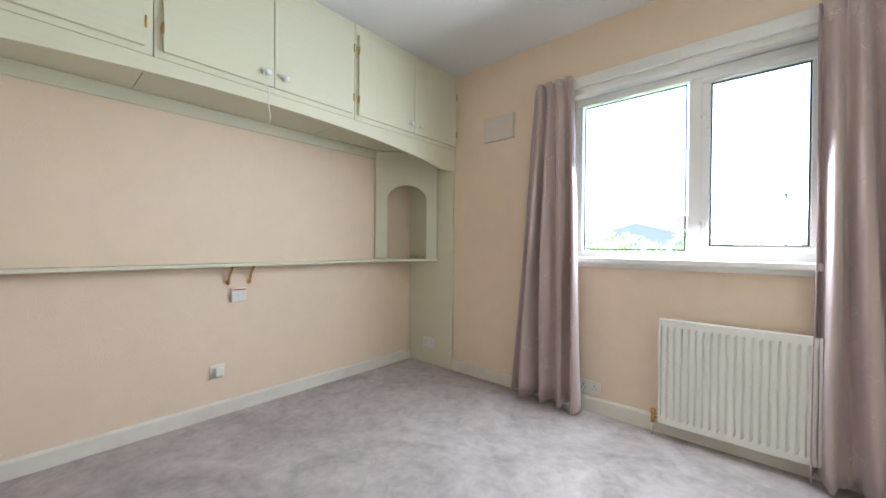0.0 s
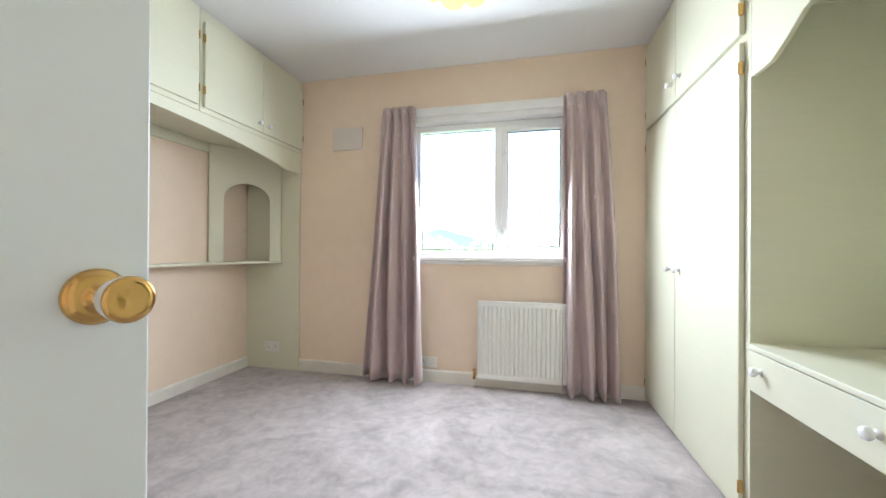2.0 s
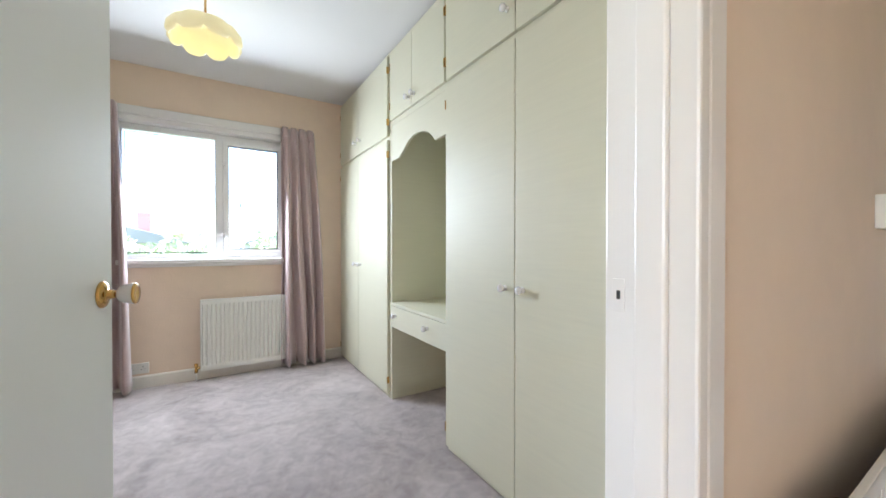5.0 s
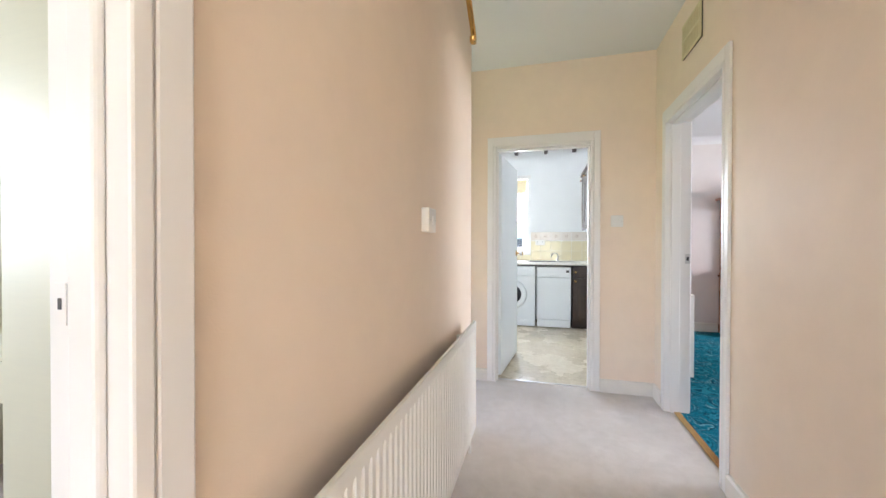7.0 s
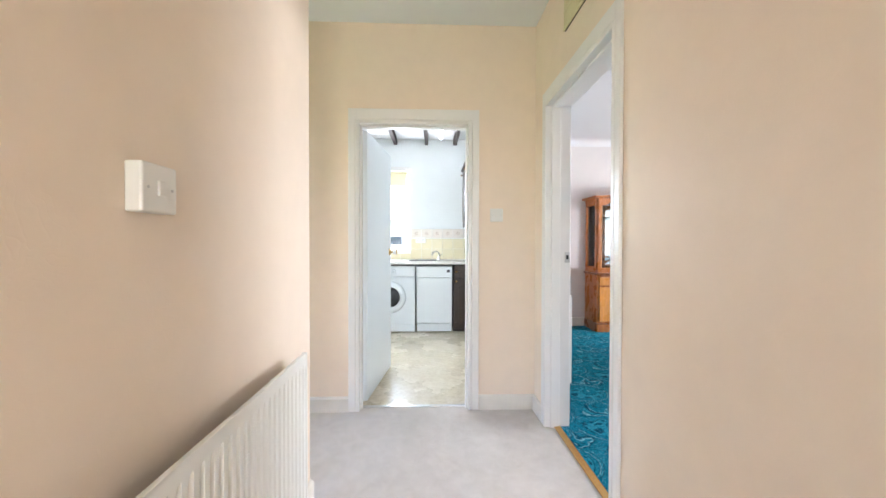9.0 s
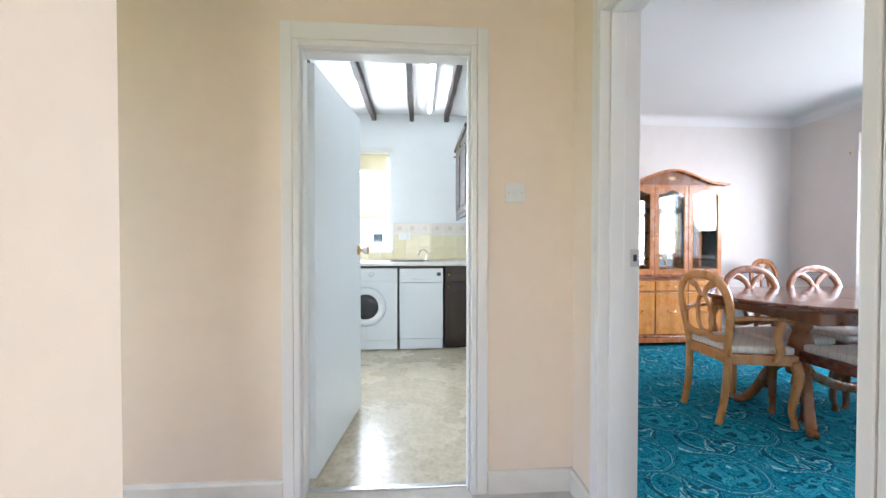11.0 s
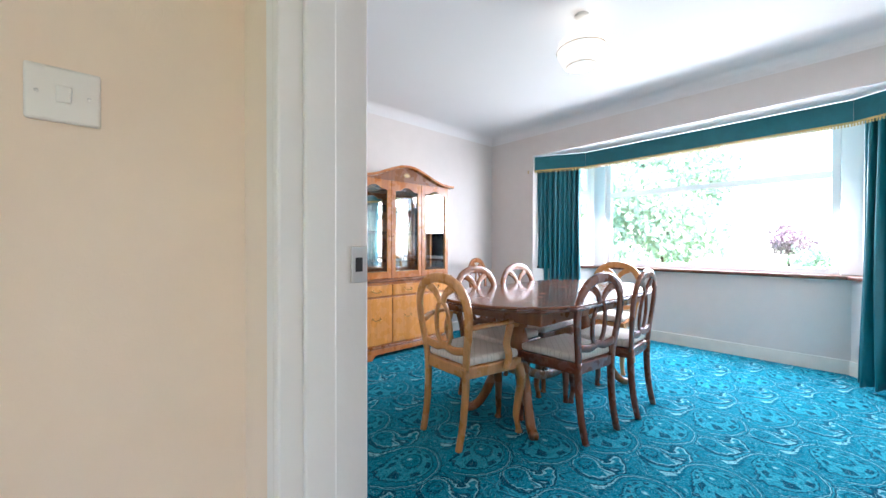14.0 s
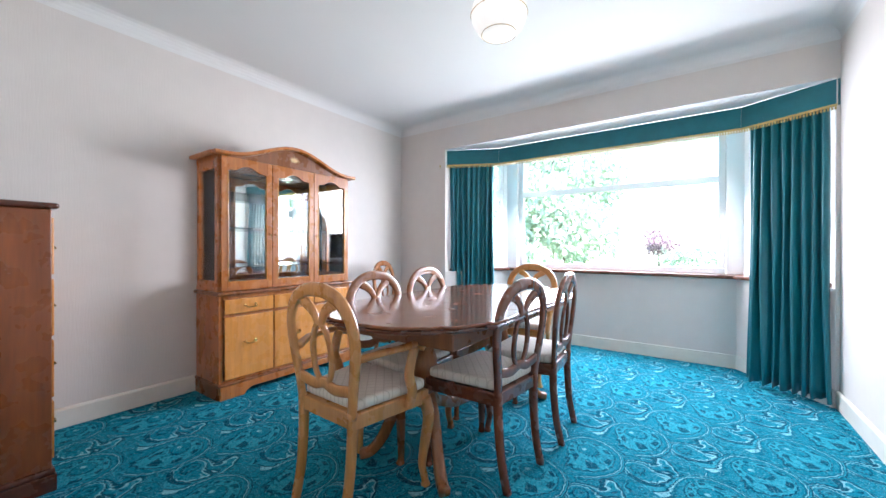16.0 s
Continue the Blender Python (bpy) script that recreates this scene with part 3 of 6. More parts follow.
# coving of the dining room
def coving(name, p, q, out):
    """A concave cornice from p to q, out: the way into the room."""
    pts = [(0, 0), (0, -0.095)] + [(0.095 - 0.095 * math.cos(a), -0.095 + 0.095 * math.sin(a)) for a in [math.pi / 2 * k / 6 for k in range(1, 6)]] + [(0.095, 0)]
    d = Vector((q[0] - p[0], q[1] - p[1], 0))
    o = Vector((*out, 0))
    m = Matrix.Identity(4)
    for r in range(3):
        m[r][0], m[r][1], m[r][2] = o[r], (0, 0, 1)[r], d.normalized()[r]
    m.translation = (p[0], p[1], CEIL - 0.002)
    return structure(name, prism(pts, m, d.length), CEILING, "white plaster coving along the ceiling", "coving")


coving("coving_east", (DIN_E, DIN_S), (DIN_E, DIN_N), (-1, 0))
coving("coving_west", (DIN_W, DIN_S), (DIN_W, DIN_N), (1, 0))
coving("coving_south", (DIN_W, DIN_S), (DIN_E, DIN_S), (0, 1))
coving("coving_north", (DIN_W, DIN_N), (DIN_E, DIN_N), (0, -1))

# ---- bay window ----
MAHOGANY = wood("mahogany", (0.045, 0.012, 0.006), (0.13, 0.038, 0.017), rough=0.25, axis_stretch=(1.6, 18, 18))
outer = [(5.13, -5.92), (4.60, -6.72), (2.20, -6.72), (1.70, -5.92)]
bm = bmesh.new()
for k in range(3):
    a, b, c, d = BAY[k], BAY[k + 1], outer[k + 1], outer[k]
    prism([a, b, c, d], pose(0, 0, 0), 0.80, bm=bm)
structure("wall_bay", bm, DINING_PAPER, "pale papered low wall of the bay under the sill", "wall")
for k in range(3):
    a, b = Vector((*BAY[k], 0)), Vector((*BAY[k + 1], 0))
    d = (b - a).normalized()
    inward = Vector((-d.y, d.x, 0))
    if inward.y < 0:
        inward = -inward
    p, q = a + inward * 0.018, b + inward * 0.018
    structure("baseboard_bay", prism([(a.x, a.y), (b.x, b.y), (q.x, q.y), (p.x, p.y)], pose(0, 0, 0), 0.12), SKIRTING, "white painted skirting board in the bay", "skirting board")
sill_in = [(5.05, -5.87), (4.47, -6.40), (2.33, -6.40), (1.80, -5.87)]
for k in range(3):
    bm = prism([sill_in[k], sill_in[k + 1], outer[k + 1], outer[k]], pose(0, 0, 0.803), 0.032, 0.006)
    structure("window_sill_bay", bm, MAHOGANY, "dark mahogany stained window sill board", "window sill")


def bay_window(name, a, b, mullions, transom, opener):
    """White frame from a to b (plan), z 0.835 to 2.23, with uprights at fractions and a transom."""
    L = math.hypot(b[0] - a[0], b[1] - a[1])
    ob = thing(name, "white plastic framed bay window with a top light", "window", m=pose(a[0], a[1], 0, 0, 0, math.degrees(math.atan2(b[1] - a[1], b[0] - a[0]))))
    ob["kind"] = "structure"
    z0, z1, w = 0.835, 2.231, 0.055
    part("window_frame", box(0, L, -0.035, 0.035, z0, z0 + w, 0.004), UPVC, ob)
    part("window_frame", box(0, L, -0.035, 0.035, z1 - w - 0.02, z1, 0.004), UPVC, ob)
    for f in (0, 1):
        x = f * (L - w)
        part("window_frame", box(x, x + w, -0.034, 0.034, z0 + w, z1 - w - 0.02, 0.004), UPVC, ob)
    part("transom", box(w, L - w, -0.033, 0.033, transom - 0.03, transom + 0.03, 0.004), UPVC, ob)
    for zz0, zz1 in ((z0 + w, transom - 0.03), (transom + 0.03, z1 - w - 0.02)):
        pane = part("pane", box(w, L - w, -0.006, 0.006, zz0, zz1), GLASS, ob)
        pane.visible_shadow = False
        if opener:
            for q in (w, L - w - 0.04):
                part("sash", box(q, q + 0.04, -0.045, 0.03, zz0, zz1, 0.004), UPVC, ob)
            part("sash", box(w + 0.04, L - w - 0.04, -0.045, 0.03, zz0, zz0 + 0.04, 0.004), UPVC, ob)
            part("sash", box(w + 0.04, L - w - 0.04, -0.045, 0.03, zz1 - 0.04, zz1, 0.004), UPVC, ob)
    if opener:
        part("window_handle", box(w + 0.01, w + 0.03, 0.03, 0.06, 1.2, 1.32, 0.006), UPVC, ob)
    return ob


bay_window("window_bay_1", (2.37, -6.68), (4.46, -6.68), (), 1.745, False)
bay_window("window_bay_2", (4.62, -6.60), (5.08, -5.90), (), 1.745, True)
bay_window("window_bay_3", (1.76, -5.90), (2.21, -6.60), (), 1.745, True)
for x0, x1 in ((4.46, 4.64), (2.19, 2.37)):
    structure("window_post", box(x0 + 0.001, x1 - 0.001, -6.74, -6.60, 0.835, 2.23, 0.008), UPVC, "white corner post of the bay window", "window post")


# ---- windows of bedroom and kitchen ----
def casement(name, label, m, W, z0, z1, split, opener_side):
    """A white frame W wide in local x, y outward, split by a mullion, with one opening sash."""
    ob = thing(name, label, "window", m=m)
    ob["kind"] = "structure"
    w = 0.05
    part("window_frame", box(0, W, 0, 0.06, z0, z0 + w, 0.004), UPVC, ob)
    part("window_frame", box(0, W, 0, 0.06, z1 - w, z1, 0.004), UPVC, ob)
    part("window_frame", box(0, w, 0.001, 0.059, z0 + w, z1 - w, 0.004), UPVC, ob)
    part("window_frame", box(W - w, W, 0.001, 0.059, z0 + w, z1 - w, 0.004), UPVC, ob)
    part("mullion", box(split - 0.032, split + 0.032, 0.001, 0.059, z0 + w, z1 - w, 0.004), UPVC, ob)
    for a, b, opening in ((w, split - 0.032, opener_side < 0), (split + 0.032, W - w, opener_side > 0)):
        g0, g1, e = z0 + w, z1 - w, 0.012
        if opening:
            e = 0.04
            part("sash", box(a, b, -0.015, 0.045, g0, g0 + e, 0.004), UPVC, ob)
            part("sash", box(a, b, -0.015, 0.045, g1 - e, g1, 0.004), UPVC, ob)
            part("sash", box(a, a + e, -0.014, 0.044, g0 + e, g1 - e, 0.004), UPVC, ob)
            part("sash", box(b - e, b, -0.014, 0.044, g0 + e, g1 - e, 0.004), UPVC, ob)
            part("trickle_vent", box(a + 0.06, b - 0.06, -0.024, -0.0155, g1 - 0.035, g1 - 0.017, 0.003), UPVC, ob)
            for zz in (g0 + 0.16, g1 - 0.24):
                part("window_handle", box(a - 0.005, a + 0.018, -0.034, -0.0155, zz, zz + 0.035, 0.004), UPVC, ob)
                part("window_handle", sweep([(a + 0.006, -0.034, zz + 0.015), (a + 0.012, -0.05, zz), (a + 0.03, -0.055, zz - 0.07)], (0.008, 0.006)), UPVC, ob)
        seal = bmesh.new()
        s = 0.007
        box(a + e, b - e, 0.018, 0.026, g0 + e, g0 + e + s, bm=seal)
        box(a + e, b - e, 0.018, 0.026, g1 - e - s, g1 - e, bm=seal)
        box(a + e, a + e + s, 0.018, 0.026, g0 + e + s, g1 - e - s, bm=seal)
        box(b - e - s, b - e, 0.018, 0.026, g0 + e + s, g1 - e - s, bm=seal)
        part("gasket", seal, RUBBER, ob, "dark rubber gasket")
        pane = part("pane", box(a + e, b - e, 0.028, 0.034, g0 + e, g1 - e), GLASS, ob)
        pane.visible_shadow = False
    return ob


RUBBER = plain("dark_rubber", (0.03, 0.03, 0.03), 0.6, bump=0.0)
casement("window_1", "white plastic window with a fixed light and an opening casement", pose(-0.796, 2.845, 0), 1.284, 1.018, 2.134, 0.712, 1)
structure("window_sill_bedroom", box(-0.83, 0.52, 2.70, 2.845, 0.992, 1.03, 0.008), WHITE_GLOSS, "white painted window sill", "window sill")
structure("window_sill_bedroom_apron", box(-0.81, 0.50, 2.733, 2.755, 0.965, 0.992, 0.004), WHITE_GLOSS, "white moulding under the window sill", "window sill")
structure("window_head_trim", box(-0.85, 0.52, 2.725, 2.755, 2.175, 2.245, 0.006), WHITE_GLOSS, "white painted curtain rail board over the window", "window trim")
structure("window_head_reveal", box(-0.799, 0.489, 2.756, 2.905, 2.136, 2.219), WHITE_GLOSS, "white painted window head", "window trim")
casement("window_2", "white plastic kitchen window", pose(KIT_E + 0.10, 0.0, 0, 0, 0, -90), 1.0, 1.035, 2.15, 0.41, 1)
structure("window_sill_kitchen", box(KIT_E - 0.03, KIT_E + 0.10, -1.04, 0.02, 1.0, 1.035, 0.006), WHITE_GLOSS, "white painted kitchen window sill", "window sill")
structure("window_trim_kitchen", box(KIT_E - 0.014, KIT_E - 0.001, -1.045, 0.04, 2.183, 2.235, 0.004), WHITE_GLOSS, "white painted moulding over the kitchen window", "window trim")


# ---- loose and fitted things: shared builders ----
SWITCH_WHITE = plain("aged_switch_plastic", (0.76, 0.74, 0.69), 0.3, var=0.02, bump=0.0)


def socket(label, m, double=True):
    """A wall socket; local x along the wall, y out of the wall is -y."""
    ob = thing("wall_socket", label, "socket", "wall sockets", m)
    w = 0.146 if double else 0.086
    part("plate", box(-w / 2, w / 2, -0.012, 0, -0.043, 0.043, 0.003), SWITCH_WHITE, ob)
    for cx in ((-0.036, 0.036) if double else (0,)):
        bm = bmesh.new()
        for dx, dz, sx, sz in ((0, 0.012, 0.004, 0.008), (-0.011, -0.008, 0.006, 0.004), (0.011, -0.008, 0.006, 0.004)):
            box(cx + dx - sx / 2, cx + dx + sx / 2, -0.0128, -0.0115, dz - sz / 2, dz + sz / 2, bm=bm)
        part("pin_hole", bm, SLOT, ob)
        part("rocker", box(cx - 0.006 + 0.018, cx + 0.006 + 0.018, -0.016, -0.0122, 0.012, 0.03, 0.001), SWITCH_WHITE, ob)
    return ob


def light_switch(label, m, deep=0.012):
    ob = thing("light_switch", label, "switch", "light switches", m)
    part("plate", box(-0.044, 0.044, -deep, 0, -0.044, 0.044, 0.004), SWITCH_WHITE, ob)
    part("rocker", box(-0.009, 0.009, -deep - 0.005, -deep - 0.0002, -0.014, 0.014, 0.003), SWITCH_WHITE, ob)
    for sx in (-0.03, 0.03):
        part("screw", lathe([(0.001, 0), (0.003, 0), (0.003, 0.0012), (0.001, 0.0015)], 8, pose(sx, -deep - 0.0001, 0, 90)), STEEL, ob)
    return ob


def radiator(label, m, L, H, D=0.07, valve_left=True, grilled=True):
    """A ribbed panel radiator: back on y 0, front at -D, bottom at z 0."""
    ob = thing("radiator", label, "radiator", "", m)
    n = max(8, int(L / 0.034))
    bm = bmesh.new()
    cols = []
    for i in range(n * 4 + 1):
        x = 0.012 + (L - 0.024) * i / (n * 4)
        ph = i % 4
        d = -D + (0.011 if ph == 0 else 0.0)
        cols.append(((x, d), (x, -D + 0.0005)))
    rows = [(0.0, 0), (0.03, 0), (0.05, 1), (H - 0.05, 1), (H - 0.03, 0), (H, 0)]
    grid = [[bm.verts.new((c[0][0], c[0][1] if k else c[1][1], z)) for c in cols] for z, k in rows]
    for r0, r1 in zip(grid, grid[1:]):
        for i in range(len(cols) - 1):
            bm.faces.new((r0[i], r0[i + 1], r1[i + 1], r1[i]))
    part("front_panel", bm, RAD_WHITE, ob, smooth=False)
    if grilled:
        part("back_panel", box(0.012, L - 0.012, -0.03, -0.018, 0.0, H, 0.002), RAD_WHITE, ob)
    for x in (0, L - 0.01):
        part("side_panel", box(x, x + 0.012, -D - 0.001, -0.015 if grilled else -D + 0.018, -0.002, H + 0.004, 0.003), RAD_WHITE, ob)
    part("bottom_edge", box(0.012, L - 0.012, -D + 0.001, -D + 0.014, -0.004, 0.006, 0.002), RAD_WHITE, ob)
    if not grilled:
        part("top_edge", box(0.012, L - 0.012, -D + 0.0015, -D + 0.014, H - 0.008, H + 0.003, 0.002), RAD_WHITE, ob)
    grille = bmesh.new()
    box(0.012, L - 0.012, -D + 0.0015, -D + 0.012, H - 0.008, H + 0.004, bm=grille)
    box(0.012, L - 0.012, -0.026, -0.016, H - 0.008, H + 0.004, bm=grille)
    k = int(L / 0.016)
    for i in range(k):
        x = 0.016 + (L - 0.032) * i / k
        box(x, x + 0.006, -D + 0.012, -0.026, H - 0.003, H + 0.002, bm=grille)
    if grilled:
        part("top_grille", grille, RAD_WHITE, ob)
        part("grille_spine", sweep([(0.016 + (L - 0.032) * i / 120, -D * 0.56 + (0.004 if i % 2 else -0.004), H + 0.004) for i in range(121)], (0.0055, 0.0015), side=(0, 1, 0)), RAD_WHITE, ob)
        for f in (0.34, 0.67):
            part("cross_bar", box(L * f - 0.009, L * f + 0.009, -D + 0.012, -0.026, H + 0.0025, H + 0.0055, 0.001), RAD_WHITE, ob)
    else:
        grille.free()
        fins = bmesh.new()
        for i in range(int(L / 0.024)):
            x = 0.03 + 0.024 * i
            box(x, x + 0.009, -D + 0.0125, -D + 0.030, 0.04, H - 0.05, bm=fins)
        part("convector_fins", fins, RAD_WHITE, ob)
        part("vent_plug", lathe([(0.001, 0), (0.012, 0), (0.014, 0.006), (0.014, 0.024), (0.009, 0.03), (0.001, 0.031)], 16, pose(-0.001, -D + 0.012, H - 0.03, 0, -90)), RAD_WHITE, ob, smooth=True)
    for x in (0.12, L - 0.12):
        part("wall_bracket", box(x - 0.015, x + 0.015, -0.018 if grilled else -D + 0.012, 0.0, 0.05, H - 0.05), RAD_WHITE, ob)
    vx = -0.03 if valve_left else L + 0.03
    part("valve", lathe([(0.001, 0), (0.012, 0.0), (0.012, 0.03), (0.009, 0.034), (0.009, 0.05), (0.013, 0.055), (0.013, 0.075), (0.004, 0.08)], 14, pose(vx, -D / 2, -0.02)), BRASS if grilled else SLOT, ob, "tarnished brass valve" if grilled else "black capped valve", True)
    part("valve_arm", sweep([(vx, -D / 2, 0.02), (0.004 if valve_left else L - 0.004, -D / 2, 0.02)], (0.009, 0.009)), BRASS, ob)
    z = -m.translation.z
    part("pipe", sweep([(vx, -D / 2, z + 0.001), (vx, -D / 2, -0.018)], (0.008, 0.008), power=1.0), RAD_WHITE, ob, smooth=True)
    return ob


def curtain(name, label, group, mat, top, bottom, z0, z1, folds, amp, seed, pleats=True, top_amp=0.015):
    """A hanging curtain: top and bottom are plan lines (x, y)-(x, y); folds deepen downwards."""
    rng = random.Random(seed)
    ob = thing(name, label, "curtain", group)
    n, rows = folds * 10, 26
    ph = [rng.uniform(-0.5, 0.5) for _ in range(folds + 2)]
    sz = [rng.uniform(0.45, 1.5) for _ in range(folds + 2)]
    bm = bmesh.new()
    grid = []
    for j in range(rows + 1):
        s = j / rows
        z = z1 + (z0 - z1) * s
        row = []
        for i in range(n + 1):
            u = i / n
            f = u * folds
            k = int(min(f, folds - 1e-6))
            a = math.sin(2 * math.pi * f + (ph[k] * (1 - (f - k)) + ph[k + 1] * (f - k)) * 1.6 * s + 0.5 * math.sin(3 * s + k))
            deep = (top_amp + (amp - top_amp) * min(1, s * 1.6) ** 0.7) * (sz[k] * (1 - (f - k)) + sz[k + 1] * (f - k))
            sway = 0.012 * math.sin(5 * s + 2.1 * k) * s
            e = max(0, min(1, s ** 0.85))
            px = (top[0][0] + (top[1][0] - top[0][0]) * u) * (1 - e) + (bottom[0][0] + (bottom[1][0] - bottom[0][0]) * u) * e
            py = (top[0][1] + (top[1][1] - top[0][1]) * u) * (1 - e) + (bottom[0][1] + (bottom[1][1] - bottom[0][1]) * u) * e
            tx, ty = top[1][0] - top[0][0], top[1][1] - top[0][1]
            L = math.hypot(tx, ty)
            nx, ny = -ty / L, tx / L
            row.append(bm.verts.new((px + nx * a * deep + tx / L * sway, py + ny * a * deep + ty / L * sway, z + (0.012 * a if j == rows else 0))))
        grid.append(row)
    for r0, r1 in zip(grid, grid[1:]):
        for i in range(n):
            bm.faces.new((r0[i], r0[i + 1], r1[i + 1], r1[i]))
    cloth = part("cloth", bm, mat, ob, smooth=True)
    sol = cloth.modifiers.new("thickness", "SOLIDIFY")
    sol.thickness, sol.offset = 0.004, 0
    if pleats:
        tx, ty = top[1][0] - top[0][0], top[1][1] - top[0][1]
        L = math.hypot(tx, ty)
        for k in range(folds):
            u = (k + 0.5) / folds
            x, y = top[0][0] + tx * u, top[0][1] + ty * u
            pl = sweep([(x, y, z1 - 0.10), (x, y, z1 - 0.06), (x, y, z1 + 0.012)], [(0.006, 0.014), (L / folds * 0.24, 0.02), (L / folds * 0.36, 0.022)], side=(tx / L, ty / L, 0), power=0.8)
            part("pleat", pl, mat, ob, smooth=True)
    return ob


def satin(name, color, motif, sheen=0.5):
    """Curtain cloth with fine weave and pale sprig motifs."""
    n = Nodes(name)
    v = n.add("TexVoronoi", {"Vector": n.coord, "Scale": 7.0}, feature="F1")
    warp = n.noise(13, 2)
    lines = n.smooth(n.math("ABSOLUTE", n.math("SUBTRACT", warp, 0.5)), 0.0, 0.014, 1.0, 0.0)
    near = n.smooth(v.outputs["Distance"], 0.25, 0.42, 1.0, 0.0)
    fac = n.math("MULTIPLY", n.math("MULTIPLY", lines, near), 0.8)
    base = n.ramp(n.noise(2.5, 4), [(0.3, tuple(c * 0.9 for c in color)), (0.7, tuple(min(1, c * 1.08) for c in color))])
    n.set(Base_Color=n.mix(fac, base, motif), Roughness=0.36, Sheen_Weight=sheen, Specular_IOR_Level=0.55)
    n.bump(n.noise(500, 2, stretch=(1, 1, 0.4)), 0.12, 0.002)
    return n.mat


PINK = satin("dusky_pink_satin", (0.50, 0.38, 0.365), (0.70, 0.62, 0.60))
TEAL = plain("teal_velvet", (0.003, 0.14, 0.175), 0.42, var=0.18, scale=9, bump=0.1, bump_scale=300, sheen=0.1)
GOLD = plain("gold_braid", (0.50, 0.37, 0.13), 0.45, var=0.2, scale=120, bump=0.4, bump_scale=300)

# ---- bedroom: overhead cupboards ----
ACRYLIC = plain("clear_acrylic", (0.86, 0.86, 0.86), 0.06, var=0.01, bump=0.0)
CHROME = plain("chrome", (0.80, 0.80, 0.80), 0.08, metal=1.0, var=0.02, bump=0.0)


def knob(parent, m):
    part("knob", lathe([(0.001, 0), (0.013, 0.0), (0.013, 0.004), (0.007, 0.007), (0.007, 0.014), (0.015, 0.019), (0.018, 0.026), (0.016, 0.034), (0.008, 0.038), (0.001, 0.039)], 16, m), ACRYLIC, parent, "clear acrylic knob", True)


def slab_door(parent, name, a0, a1, z0, z1, face, out, knob_at, label=""):
    """A flush door in the plane x = face, from a0 to a1 in y."""
    d = part(name, box(min(face, face + out * 0.02), max(face, face + out * 0.02), a0 + 0.002, a1 - 0.002, z0, z1, 0.003), CREAM, parent, label)
    knob(d, pose(face + out * 0.02, knob_at[0], knob_at[1], 0, 90 * out, 0))
    hy = a0 if knob_at[0] > (a0 + a1) / 2 else a1
    for z in (z0 + 0.08, z1 - 0.13):
        part("hinge", box(face + out * 0.006 if out > 0 else face - 0.024, face + out * 0.024 if out > 0 else face - 0.006, hy - 0.004, hy + 0.004, z, z + 0.05, 0.002), BRASS, d, "small brass hinge")
    return d


PAIRS = [(-0.47, 0.065, 0.601), (0.663, 1.162, 1.68), (1.722, 2.238, 2.745)]
for y0, ym, y1 in PAIRS:
    lo, hi = {0: (BED_SOUTH, 0.632), 1: (0.632, 1.701), 2: (1.701, NORTH)}[PAIRS.index((y0, ym, y1))]
    cup = thing("overhead_cupboard", "cream green painted overhead cupboard with two closed doors", "cupboard", "overhead cupboards")
    part("body", box(WEST + 0.002, CUP - 0.003, lo + 0.002, hi - 0.002, 1.935, CEIL - 0.003), CREAM, cup)
    part("face_frame", box(CUP - 0.003, CUP + 0.001, lo + 0.0025, hi - 0.0025, 1.936, CEIL - 0.004), CREAM, cup)
    slab_door(cup, "cupboard_door", y0, ym, 1.965, 2.50, CUP + 0.001, 1, (ym - 0.045, 2.025))
    slab_door(cup, "cupboard_door", ym, y1, 1.965, 2.50, CUP + 0.001, 1, (ym + 0.055, 2.025))
arch = [(y, 1.752 + 0.12 * max(0.0, 1 - ((y - 1.095) / 1.44) ** 2) ** 0.8) for y in [-0.345 + 2.88 * k / 24 for k in range(25)]]
prof = [(BED_SOUTH + 0.002, 1.752)] + arch + [(2.555, 1.748), (NORTH - 0.002, 1.752), (NORTH - 0.002, 1.934), (BED_SOUTH + 0.002, 1.934)]
val = thing("arched_valance", "cream green painted arched board under the overhead cupboards", "valance")
part("board", prism(prof, Matrix(((0, 0, 1, CUP - 0.019), (1, 0, 0, 0), (0, 1, 0, 0), (0, 0, 0, 1))), 0.018, 0.003), CREAM, val)
part("wall_batten", box(WEST + 0.001, WEST + 0.022, BED_SOUTH + 0.002, 2.303, 1.858, 1.933, 0.003), CREAM, val)
cord = thing("pull_cord", "white pull cord hanging from the cupboard front", "cord")
part("string", sweep(spline([(CUP + 0.024, 1.105, 1.962), (CUP + 0.03, 1.130, 1.94), (CUP + 0.026, 1.127, 1.86), (CUP + 0.028, 1.137, 1.79), (CUP + 0.026, 1.127, 1.755)]), (0.0028, 0.0028), power=1.0), SWITCH_WHITE, cord, smooth=True)

structure("wall_panel_corner", box(WEST + 0.001, CUP, 2.73, 2.753, 0, 1.934, 0.002), CREAM, "cream green painted panel in the alcove corner", "panel")
niche = thing("corner_niche", "cream green corner panel with an arched opening standing on the shelf", "corner shelf")
A, B = Vector((WEST + 0.004, 2.305, 0)), Vector((-2.025, 2.727, 0))
u = (B - A).normalized()
Ln, H = (B - A).length, 0.955
arc = [(0.105 + 0.175 * (1 - math.cos(math.pi * k / 16)), 0.525 + 0.135 * math.sin(math.pi * k / 16)) for k in range(17)]
poly = [(0, 0), (0.105, 0)] + arc + [(0.455, 0), (Ln, 0), (Ln, H), (0, H)]
m = Matrix(((u.x, 0, u.y, A.x), (u.y, 0, -u.x, A.y), (0, 1, 0, 0.976), (0, 0, 0, 1)))
